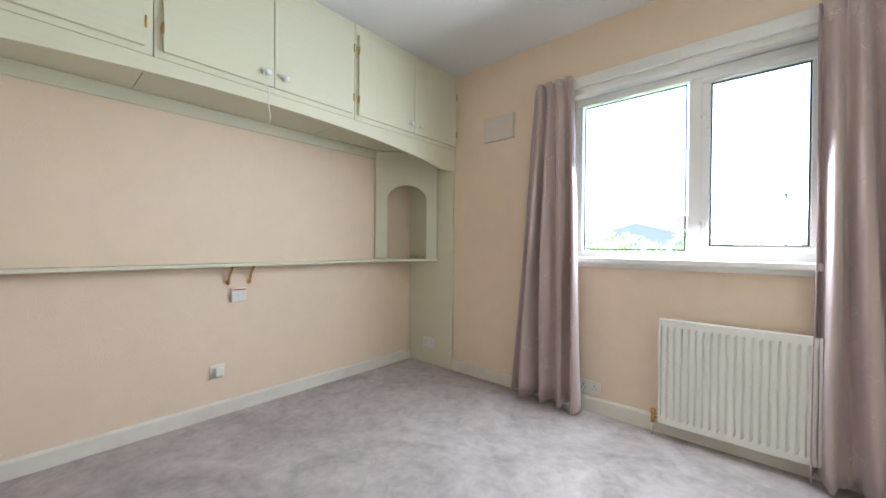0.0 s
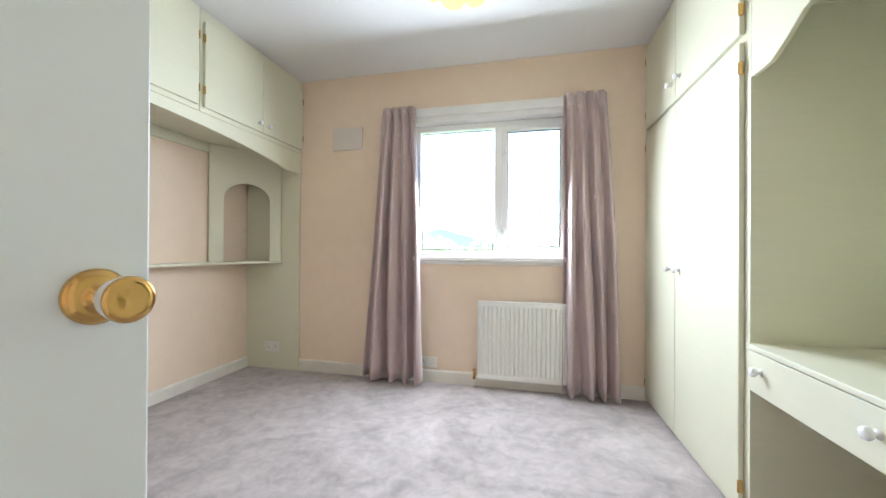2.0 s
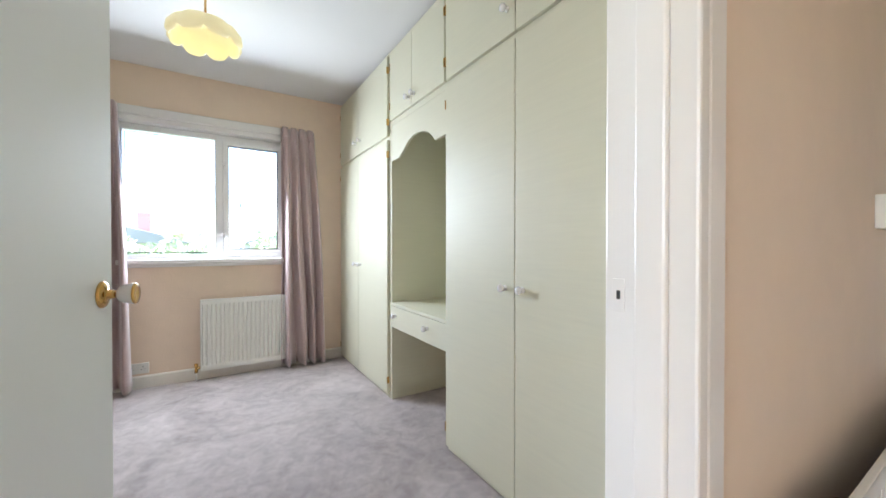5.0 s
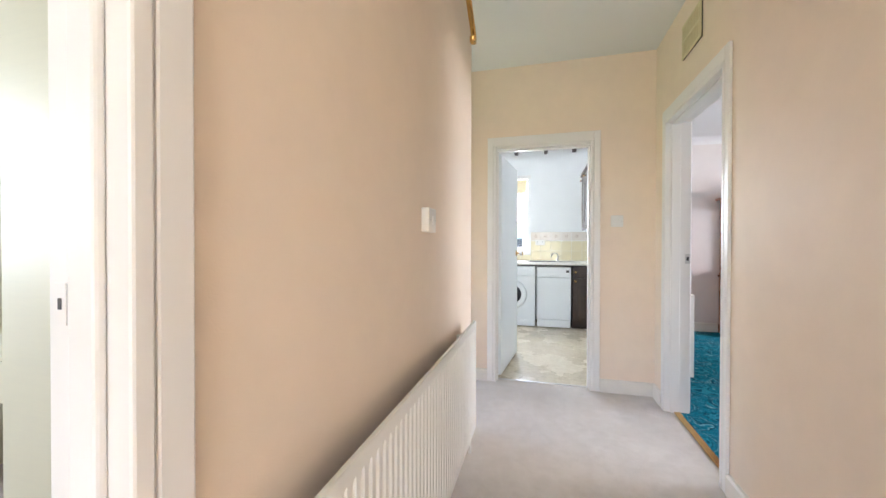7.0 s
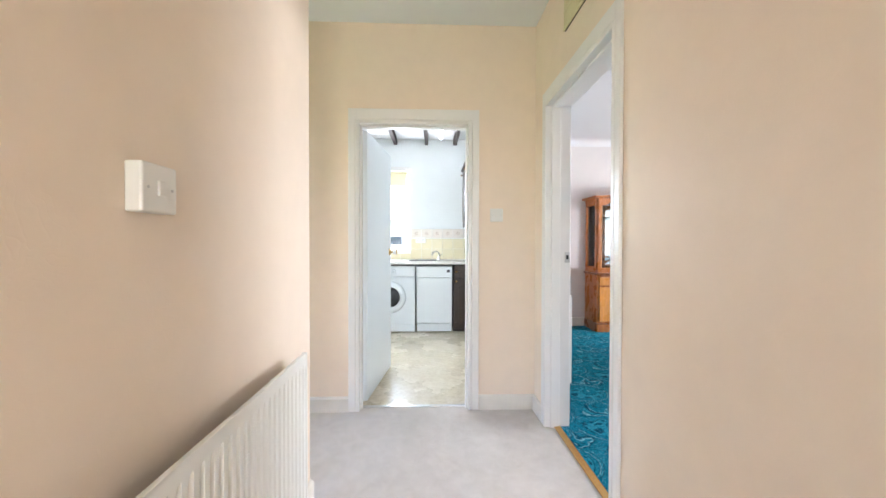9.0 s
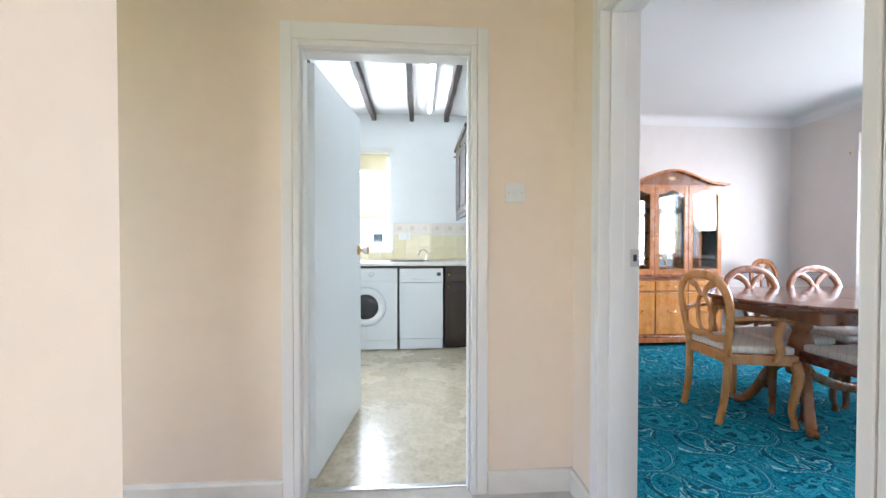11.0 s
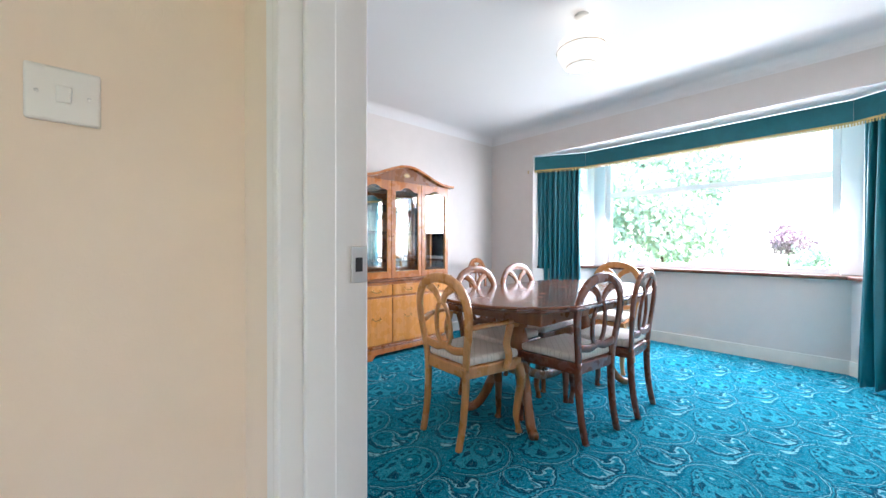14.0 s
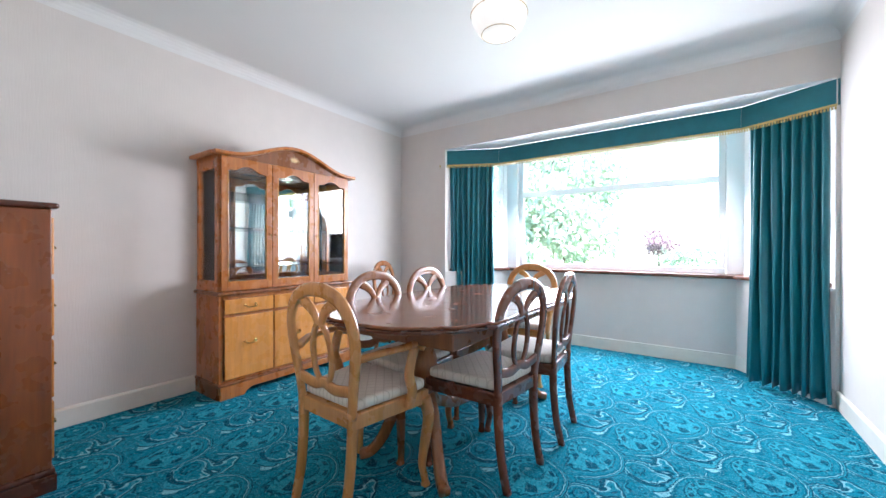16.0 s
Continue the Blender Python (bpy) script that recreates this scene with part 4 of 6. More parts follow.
part("arched_panel", prism(poly, m, 0.018, 0.002), CREAM, niche)
shelf = thing("wall_shelf", "long narrow cream painted shelf along the papered wall", "shelf")
part("board", prism([(WEST + 0.001, BED_SOUTH + 0.003), (-2.25, BED_SOUTH + 0.003), (-2.25, 2.355), (-2.23, 2.405), (-2.005, 2.70), (-2.0, 2.728), (WEST + 0.001, 2.728)], pose(0, 0, 0.955), 0.02, 0.003), CREAM, shelf)
for y in (1.115, 1.245):
    br = part("bracket", sweep(spline([(WEST + 0.004, y, 0.845), (WEST + 0.02, y, 0.862), (WEST + 0.03, y, 0.89), (WEST + 0.06, y, 0.925), (WEST + 0.085, y, 0.951)]), (0.011, 0.005)), BRASS, shelf, "ornate brass bracket")
    part("bracket_foot", lathe([(0.001, 0), (0.012, 0), (0.014, 0.006), (0.007, 0.012), (0.001, 0.014)], 12, pose(WEST + 0.001, y, 0.845, 0, 90)), BRASS, shelf)
timer = light_switch("small white switch box with a red strip under the shelf", pose(WEST, 1.175, 0.765, 0, 0, 90), 0.03)
part("red_strip", box(-0.040, 0.040, -0.0315, -0.0302, 0.030, 0.038), plain("red_plastic", (0.45, 0.05, 0.05), 0.4, bump=0.0), timer, "red strip along the top")
sock_w = socket("white single wall socket with a plug on the papered wall", pose(WEST, 1.055, 0.285, 0, 0, 90), False)
part("plug", box(-0.02, 0.028, -0.05, -0.0165, -0.02, 0.03, 0.006), SWITCH_WHITE, sock_w)
socket("white double wall socket on the cream corner panel", pose(-2.105, 2.73, 0.20))
socket("white double wall socket beside the curtain", pose(-0.645, NORTH, 0.16))
vent = thing("vent_cover", "cream painted blanking plate high on the peach wall", "vent cover")
part("plate", box(-1.512, -1.238, NORTH - 0.022, NORTH, 1.94, 2.135, 0.006), plain("cream_plate", (0.70, 0.62, 0.56), 0.5, var=0.03), vent)

# ---- bedroom: fitted wardrobes ----
S1, S0 = 1.50, 0.725
wr = thing("fitted_wardrobe", "cream green tall fitted wardrobe with double doors beside the window wall", "wardrobe", "fitted wardrobes")
part("body", box(WARD, BED_EAST, S1 + 0.002, NORTH - 0.002, 0, CEIL - 0.003), CREAM, wr)
slab_door(wr, "wardrobe_door", S1 + 0.04, 2.20, 0.03, 1.925, WARD - 0.0005, -1, (2.14, 0.975))
slab_door(wr, "wardrobe_door", 2.20, 2.745, 0.03, 1.925, WARD - 0.0005, -1, (2.26, 0.975))
slab_door(wr, "upper_door", S1 + 0.04, 2.20, 1.955, 2.55, WARD - 0.0005, -1, (2.14, 2.07))
slab_door(wr, "upper_door", 2.20, 2.745, 1.955, 2.55, WARD - 0.0005, -1, (2.26, 2.07))
wr2 = thing("fitted_wardrobe", "cream green tall fitted wardrobe with double doors beside the bedroom door", "wardrobe", "fitted wardrobes")
part("body", box(WARD, BED_EAST, BED_SOUTH + 0.003, S0 - 0.002, 0, CEIL - 0.003), CREAM, wr2)
slab_door(wr2, "wardrobe_door", 0.165, S0 - 0.004, 0.03, 2.025, WARD - 0.0005, -1, (0.225, 0.955))
slab_door(wr2, "wardrobe_door", -0.445, 0.165, 0.03, 2.025, WARD - 0.0005, -1, (0.115, 0.955))
slab_door(wr2, "upper_door", 0.165, S0 - 0.004, 2.055, 2.55, WARD - 0.0005, -1, (0.215, 2.17))
slab_door(wr2, "upper_door", -0.445, 0.165, 2.055, 2.55, WARD - 0.0005, -1, (0.105, 2.17))
dr = thing("dressing_table", "cream green built-in dressing table alcove with a drawer and scalloped top", "dressing table")
part("upper_box", box(WARD, BED_EAST - 0.004, S0 + 0.001, S1 - 0.001, 2.02, CEIL - 0.003), CREAM, dr)
slab_door(dr, "upper_door", S0 + 0.01, 1.14, 2.055, 2.55, WARD - 0.0005, -1, (1.10, 2.12))
slab_door(dr, "upper_door", 1.14, S1 - 0.01, 2.055, 2.55, WARD - 0.0005, -1, (1.18, 2.12))
scal = [(S1 - 0.001, 1.763), (1.38, 1.766), (1.30, 1.804), (1.22, 1.852), (1.16, 1.868), (1.10, 1.872), (1.015, 1.859), (0.962, 1.84), (0.907, 1.802), (0.873, 1.768), (S0 + 0.001, 1.772)]
part("scalloped_valance", prism(scal + [(S0 + 0.001, 2.019), (S1 - 0.001, 2.019)], Matrix(((0, 0, 1, WARD - 0.001), (1, 0, 0, 0), (0, 1, 0, 0), (0, 0, 0, 1))), 0.018, 0.002), CREAM, dr)
part("back_panel", box(BED_EAST - 0.02, BED_EAST - 0.003, S0 + 0.001, S1 - 0.001, 0.726, 2.019), CREAM, dr)
part("table_top", box(WARD - 0.018, BED_EAST - 0.021, S0 + 0.001, S1 - 0.001, 0.705, 0.725, 0.003), CREAM, dr)
dw = part("drawer", box(WARD - 0.012, WARD + 0.4, S0 + 0.004, S1 - 0.004, 0.545, 0.70, 0.003), CREAM, dr)
knob(dw, pose(WARD - 0.012, 1.41, 0.635, 0, -90))
knob(dw, pose(WARD - 0.012, 0.945, 0.635, 0, -90))

curtain("bedroom_curtain", "dusky pink satin pencil pleat curtain gathered beside the window", "bedroom curtains", PINK, ((-1.02, 2.675), (-0.745, 2.675)), ((-1.165, 2.65), (-0.65, 2.65)), 0.03, 2.23, 4, 0.062, 3)
curtain("bedroom_curtain", "dusky pink satin pencil pleat curtain gathered beside the window", "bedroom curtains", PINK, ((0.405, 2.675), (0.70, 2.675)), ((0.41, 2.645), (0.80, 2.645)), 0.03, 2.23, 4, 0.058, 8)
radiator("white ribbed panel radiator under the window", pose(-0.225, NORTH - 0.02, 0.09), 0.66, 0.59)

SHADE = emitter("lit_cream_shade", (0.90, 0.80, 0.45), 0.05)
sh = thing("ceiling_light", "scalloped cream glass ceiling lamp shade", "ceiling light", m=pose(-0.15, 1.424, 0))
part("rod", lathe([(0.006, 2.385), (0.006, 2.575)], 10), BRASS, sh, smooth=True)
part("ceiling_rose", lathe([(0.05, 2.579), (0.048, 2.56), (0.015, 2.55)], 20), BRASS, sh, smooth=True)
bm = bmesh.new()
rings = []
for j, (r, z) in enumerate([(0.03, 2.39), (0.10, 2.382), (0.152, 2.354), (0.182, 2.314), (0.187, 2.278), (0.172, 2.25)]):
    ring = []
    for k in range(64):
        a = 2 * math.pi * k / 64
        sc = abs(math.sin(4 * a))
        ring.append(bm.verts.new((r * (0.92 + 0.08 * sc) * math.cos(a), r * (0.92 + 0.08 * sc) * math.sin(a), z + (0.03 * (1 - sc) ** 2 if j == 5 else 0))))
    rings.append(ring)
for a, b in zip(rings, rings[1:]):
    for k in range(64):
        bm.faces.new((a[k], a[(k + 1) % 64], b[(k + 1) % 64], b[k]))
cl = part("shade", bm, SHADE, sh, smooth=True)
cl.modifiers.new("thickness", "SOLIDIFY").thickness = 0.005

# ---- hall ----
radiator("long white ribbed panel radiator on the hall wall", pose(0.462, HALL_N, 0.16), 1.573, 0.572, 0.077, False, False)
light_switch("raised white light switch above the hall radiator", pose(1.378, HALL_N, 1.228), 0.03)
light_switch("white light switch between the two doorways", pose(HALL_E, -1.762, 1.328, 0, 0, -90))
hook = thing("brass_wall_light", "polished brass wall fitting with a curved arm and hooked bar", "wall fitting")
part("back_plate", lathe([(0.001, 0), (0.035, 0), (0.04, 0.006), (0.03, 0.012), (0.012, 0.016), (0.001, 0.018)], 20, pose(1.41, HALL_N, 2.13, 90)), BRASS, hook, smooth=True)
part("arm", sweep(spline([(1.41, HALL_N - 0.015, 2.12), (1.42, HALL_N - 0.06, 2.085), (1.45, HALL_N - 0.10, 2.10), (1.50, HALL_N - 0.12, 2.17)]), (0.005, 0.005), power=1.0), BRASS, hook, smooth=True)
part("bar", sweep(spline([(1.42, HALL_N - 0.115, 2.30), (1.58, HALL_N - 0.115, 2.19), (1.70, HALL_N - 0.115, 2.105), (1.735, HALL_N - 0.115, 2.075), (1.735, HALL_N - 0.115, 2.05), (1.71, HALL_N - 0.115, 2.045), (1.70, HALL_N - 0.115, 2.062)]), (0.012, 0.008), side=(0, 1, 0)), BRASS, hook, smooth=True)
part("tie", sweep([(1.50, HALL_N - 0.12, 2.17), (1.50, HALL_N - 0.115, 2.25)], (0.006, 0.006), power=1.0), BRASS, hook, smooth=True)
vg = thing("air_vent", "cream slotted air vent grille above the dining room doorway", "air vent", m=pose(2.495, HALL_S, 2.36))
VENT_CREAM = plain("cream_vent_plastic", (0.68, 0.60, 0.36), 0.45, var=0.03, bump=0.0)
# near-black sheet behind the slats puts the shade of the gaps in as colour
part("frame", box(-0.135, 0.135, 0.001, 0.006, -0.1, 0.1, 0.002), SLOT, vg)
for z in (-0.1, -0.008, 0.084):
    part("bar", box(-0.135, 0.135, 0.006, 0.014, z, z + 0.016, 0.002), VENT_CREAM, vg)
for k in range(13):
    x = -0.135 + 0.254 / 12 * k
    part("slat", box(x, x + 0.012, 0.006, 0.0125, -0.084, 0.084, 0.002), VENT_CREAM, vg)

# ---- kitchen ----
DARK_OAK = wood("dark_oak_cabinet", (0.018, 0.010, 0.007), (0.06, 0.035, 0.022), rough=0.4, coat=0.1)
BEAM_WOOD = wood("rustic_beam", (0.02, 0.012, 0.009), (0.07, 0.045, 0.035), rough=0.6, coat=0.0, axis_stretch=(1.6, 18, 18))
APPLIANCE = plain("white_appliance_enamel", (0.74, 0.77, 0.78), 0.25, var=0.01, bump=0.0)
LAMINATE = plain("pale_laminate_worktop", (0.72, 0.70, 0.65), 0.3, var=0.06, scale=40, bump=0.0)
TILE = plain("cream_glazed_tile", (0.72, 0.64, 0.42), 0.15, var=0.05, scale=4, bump=0.0)
BORDER = plain("border_glazed_tile", (0.70, 0.63, 0.55), 0.2, var=0.05, scale=4, bump=0.0)
MOTIF = plain("tile_motif_glaze", (0.42, 0.30, 0.22), 0.25, var=0.3, scale=60, bump=0.0)
DARK_GLASS = plain("dark_porthole_glass", (0.03, 0.03, 0.035), 0.05, var=0.2, bump=0.0)

wt = thing("worktop", "pale laminate kitchen worktop over the appliances", "worktop")
part("slab", box(5.355, KIT_E - 0.002, -2.015, 0.88, 0.872, 0.908, 0.008), LAMINATE, wt)
part("support_rail", box(5.46, KIT_E - 0.01, -1.60, 0.3, 0.855, 0.871), DARK_OAK, wt)

wm = thing("washing_machine", "white front loading washing machine under the worktop", "washing machine", m=pose(5.38, -0.535, 0, 0, 0, -90))
part("body", box(0, 0.59, 0.004, 0.54, 0.01, 0.85, 0.008), APPLIANCE, wm)
part("control_panel", box(0.004, 0.586, -0.008, 0.004, 0.715, 0.845, 0.006), APPLIANCE, wm)
part("drawer", box(0.03, 0.20, -0.013, -0.0085, 0.735, 0.825, 0.004), APPLIANCE, wm)
part("drawer_grip", prism([(0.06, 0.775), (0.17, 0.775), (0.15, 0.755), (0.08, 0.755)], Matrix(((1, 0, 0, 0), (0, 0, 1, -0.0145), (0, 1, 0, 0), (0, 0, 0, 1))), 0.001), STEEL, wm)
part("dial", lathe([(0.001, 0), (0.024, 0), (0.022, 0.016), (0.001, 0.017)], 20, pose(0.325, -0.008, 0.785, 90)), APPLIANCE, wm, smooth=True)
for k in range(6):
    part("button", lathe([(0.001, 0), (0.006, 0), (0.006, 0.004), (0.001, 0.005)], 10, pose(0.40 + 0.026 * k, -0.008, 0.785, 90)), APPLIANCE, wm)
part("kick_panel", box(0.004, 0.586, -0.004, 0.0035, 0.012, 0.105, 0.003), APPLIANCE, wm)
hatch = part("door", lathe([(0.128, 0.0), (0.20, 0.0), (0.205, 0.012), (0.19, 0.026), (0.15, 0.030), (0.128, 0.02)], 40, pose(0.27, 0.003, 0.455, 90), cap=False), APPLIANCE, wm, "white round porthole door", True)
part("porthole_glass", lathe([(0.13, 0.018), (0.12, 0.026), (0.07, 0.034), (0.001, 0.036)], 40, pose(0.27, 0.003, 0.455, 90), cap=False), DARK_GLASS, hatch, "dark porthole glass", True)
part("door_catch", box(0.40, 0.45, -0.032, -0.006, 0.42, 0.49, 0.006), APPLIANCE, hatch)

dwm = thing("dishwasher", "white slimline dishwasher beside the washing machine", "dishwasher", m=pose(5.38, -1.147, 0, 0, 0, -90))
part("body", box(0.002, 0.448, 0.02, 0.54, 0.01, 0.845, 0.004), APPLIANCE, dwm)
part("door_panel", box(0, 0.45, -0.01, 0.0195, 0.12, 0.70, 0.005), APPLIANCE, dwm)
part("control_panel", box(0, 0.45, -0.014, 0.0195, 0.704, 0.845, 0.005), APPLIANCE, dwm)
part("display", box(0.385, 0.425, -0.0155, -0.0142, 0.77, 0.805), SLOT, dwm, "small dark display")
part("handle_recess", sweep(spline([(0.14, -0.016, 0.742), (0.19, -0.02, 0.728), (0.26, -0.02, 0.728), (0.31, -0.016, 0.742)]), (0.003, 0.006), side=(0, 0, 1)), APPLIANCE, dwm)
part("kick_panel", box(0.004, 0.446, 0.0, 0.0195, 0.012, 0.115, 0.003), APPLIANCE, dwm)


def raised_door(parent, name, m, w, h, arched=True):
    """A framed door with a raised cathedral panel; local x width, z height, front -y."""
    d = part(name, box(0, w, 0, 0.018, 0, h, 0.003), DARK_OAK, parent)
    d.matrix_basis = m
    top = h - 0.07
    pts = [(0.055, 0.055), (w - 0.055, 0.055)]
    if arched:
        pts += [(w - 0.055 - (w - 0.11) * k / 12, top - 0.06 + 0.055 * math.sin(math.pi * k / 12)) for k in range(13)]
    else:
        pts += [(w - 0.055, h - 0.055), (0.055, h - 0.055)]
    part("raised_panel", prism(pts, Matrix(((1, 0, 0, 0), (0, 0, 1, -0.008), (0, 1, 0, 0), (0, 0, 0, 1))), 0.0075, 0.005), DARK_OAK, d)
    part("knob", lathe([(0.001, 0), (0.008, 0), (0.007, 0.012), (0.014, 0.018), (0.012, 0.026), (0.001, 0.029)], 12, pose(0.03, 0, h * (0.93 if h > 0.3 else 0.5), 90)), BRASS, d, "dull brass knob", True)
    return d


bu = thing("base_cabinet", "dark oak kitchen base unit with a drawer and arched panel door", "cabinet", "dark kitchen units", m=pose(5.40, -1.62, 0, 0, 0, -90))
part("body", box(0, 0.39, 0.0, 0.54, 0.10, 0.868), DARK_OAK, bu)
part("plinth", box(0, 0.39, 0.05, 0.50, 0.0, 0.10), DARK_OAK, bu)
raised_door(bu, "door", pose(0.004, -0.02, 0.115), 0.382, 0.58)
raised_door(bu, "drawer_front", pose(0.004, -0.02, 0.71), 0.382, 0.14, False)
bu2 = thing("base_cabinet", "dark oak kitchen base unit beside the washing machine", "cabinet", "dark kitchen units", m=pose(5.40, 0.30, 0, 0, 0, -90))
part("body", box(0, 0.80, 0.0, 0.54, 0.10, 0.868), DARK_OAK, bu2)
part("plinth", box(0, 0.80, 0.05, 0.50, 0.0, 0.10), DARK_OAK, bu2)
raised_door(bu2, "door", pose(0.004, -0.02, 0.115), 0.395, 0.74)
raised_door(bu2, "door", pose(0.403, -0.02, 0.115), 0.393, 0.74)
wu = thing("wall_cabinet", "dark oak kitchen wall unit with arched panel doors", "cabinet", "dark kitchen units", m=pose(5.62, -1.775, 1.40, 0, 0, 180))
part("body", box(0, 0.90, 0.0, 0.235, 0, 0.70), DARK_OAK, wu)
raised_door(wu, "door", pose(0.003, -0.02, 0.003), 0.445, 0.694)
raised_door(wu, "door", pose(0.452, -0.02, 0.003), 0.445, 0.694)
part("cornice", box(-0.015, 0.915, -0.04, 0.235, 0.701, 0.74, 0.01), DARK_OAK, wu)
part("light_rail", box(0, 0.90, -0.018, 0.0, -0.045, -0.001, 0.006), DARK_OAK, wu)
tap = thing("kitchen_tap", "chrome swan neck kitchen tap", "tap", m=pose(5.80, -1.44, 0.908))
part("base", lathe([(0.001, 0), (0.025, 0), (0.024, 0.012), (0.014, 0.02), (0.012, 0.06), (0.001, 0.062)], 18), CHROME, tap, smooth=True)
part("spout", sweep(spline([(0, 0, 0.05), (-0.01, 0, 0.10), (-0.07, 0.04, 0.125), (-0.13, 0.08, 0.11), (-0.15, 0.095, 0.075)]), (0.008, 0.008), power=1.0), CHROME, tap, smooth=True)
part("lever", sweep([(0, 0, 0.06), (0.0, -0.05, 0.085)], (0.006, 0.004)), CHROME, tap, smooth=True)
skn = thing("sink", "steel inset kitchen sink", "sink", m=pose(5.62, -1.30, 0.908))
bm = box(-0.20, 0.20, -0.42, 0.30, 0.0005, 0.006, 0.002)
part("rim", bm, STEEL, skn)
# no hollow here: a flat near-black plate paints the shade inside the basin
part("bowl_shade", box(-0.16, 0.12, -0.10, 0.26, 0.006, 0.009, 0.001), SLOT, skn, "flat dark plate, shade of the sink recess put in as colour")

bl = thing("roller_blind", "cream roller blind partly drawn at the kitchen window", "blind")
BLIND = plain("cream_blind", (0.80, 0.70, 0.45), 0.7, var=0.04, bump=0.1, bump_scale=400)
part("roll", lathe([(0.022, 0), (0.022, 0.97)], 16, pose(KIT_E + 0.045, -0.985, 2.145, -90)), BLIND, bl, smooth=True)
part("fabric", box(KIT_E + 0.022, KIT_E + 0.025, -0.975, -0.025, 1.985, 2.145), BLIND, bl)
part("hem_bar", box(KIT_E + 0.017, KIT_E + 0.03, -0.975, -0.025, 1.965, 1.985, 0.004), BLIND, bl)
socket("white double socket on the kitchen tiles", pose(KIT_E - 0.012, -1.185, 1.19, 0, 0, -90))

for k, y in enumerate((0.02, -0.415, -0.82, -1.265, -1.675)):
    rng = random.Random(20 + k)
    bm = bmesh.new()
    path = [(KIT_W + 0.002 + (KIT_E - KIT_W - 0.004) * i / 16, y + rng.uniform(-0.006, 0.006), 2.588 + rng.uniform(-0.003, 0.003)) for i in range(17)]
    sweep(path, [(0.028 + rng.uniform(-0.004, 0.003), 0.042) for _ in path], side=(0, 1, 0), bm=bm, power=0.3)
    bmo = part("ceiling_beam", bm, BEAM_WOOD)
    tagged(bmo, "dark rustic timber beam across the kitchen ceiling", "beam", "kitchen ceiling beams")
TUBE = emitter("fluorescent_tube", (0.95, 0.98, 1.0), 2.0)
fl = thing("fluorescent_light", "lit white fluorescent batten between the ceiling beams", "ceiling light", m=pose(4.35, -1.465, 2.555))
part("batten", box(0, 1.38, -0.03, 0.03, 0.035, 0.074, 0.006), APPLIANCE, fl)
part("tube", sweep([(0.03, 0, 0.014), (1.35, 0, 0.014)], (0.013, 0.013), power=1.0), TUBE, fl, "glowing tube", True)
for x in (0.0, 1.35):
    part("end_cap", box(x, x + 0.03, -0.018, 0.018, -0.002, 0.035, 0.004), APPLIANCE, fl)

# ---- dining room ----
CHERRY = wood("cherry_veneer", (0.27, 0.080, 0.017), (0.52, 0.185, 0.042), rough=0.28, coat=0.3)
CHERRY_DARK = wood("cherry_moulding", (0.14, 0.045, 0.013), (0.27, 0.095, 0.028), rough=0.28, coat=0.3)
GOLDEN = wood("golden_cherry_door", (0.44, 0.17, 0.033), (0.70, 0.30, 0.070), rough=0.26, coat=0.35)
# chair wood with the light from the hall put into its colour
WOOD_LIT = wood("chair_wood_lit", (0.42, 0.175, 0.05), (0.66, 0.33, 0.11), rough=0.28, coat=0.4)
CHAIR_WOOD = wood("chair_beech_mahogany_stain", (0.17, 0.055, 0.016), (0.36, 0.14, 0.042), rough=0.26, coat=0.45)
TABLE_WOOD = wood("table_mahogany_veneer", (0.13, 0.042, 0.018), (0.25, 0.09, 0.038), rough=0.2, coat=0.6, axis_stretch=(14, 1.5, 14))
MIRROR = plain("mirror_back", (0.82, 0.84, 0.84), 0.02, metal=1.0, var=0.01, bump=0.0)
CABINET_GLASS = glass("cabinet_glass", (0.97, 0.99, 0.98))
SHELF_GLASS = glass("glass_shelf", (0.75, 0.92, 0.88))


def bail(parent, m):
    """A brass swan-neck handle; local x across, out -y."""
    h = part("handle", sweep(spline([(-0.04, 0, 0), (-0.042, -0.014, -0.002), (-0.03, -0.024, -0.012), (0, -0.028, -0.014), (0.03, -0.024, -0.012), (0.042, -0.014, -0.002), (0.04, 0, 0)]), (0.0045, 0.0045), power=1.0), BRASS, parent, "brass swan neck handle", True)
    h.matrix_basis = m
    for x in (-0.04, 0.04):
        part("handle_rose", lathe([(0.001, 0), (0.011, 0), (0.009, 0.005), (0.001, 0.006)], 12, pose(x, 0, 0, 90)), BRASS, h, smooth=True)


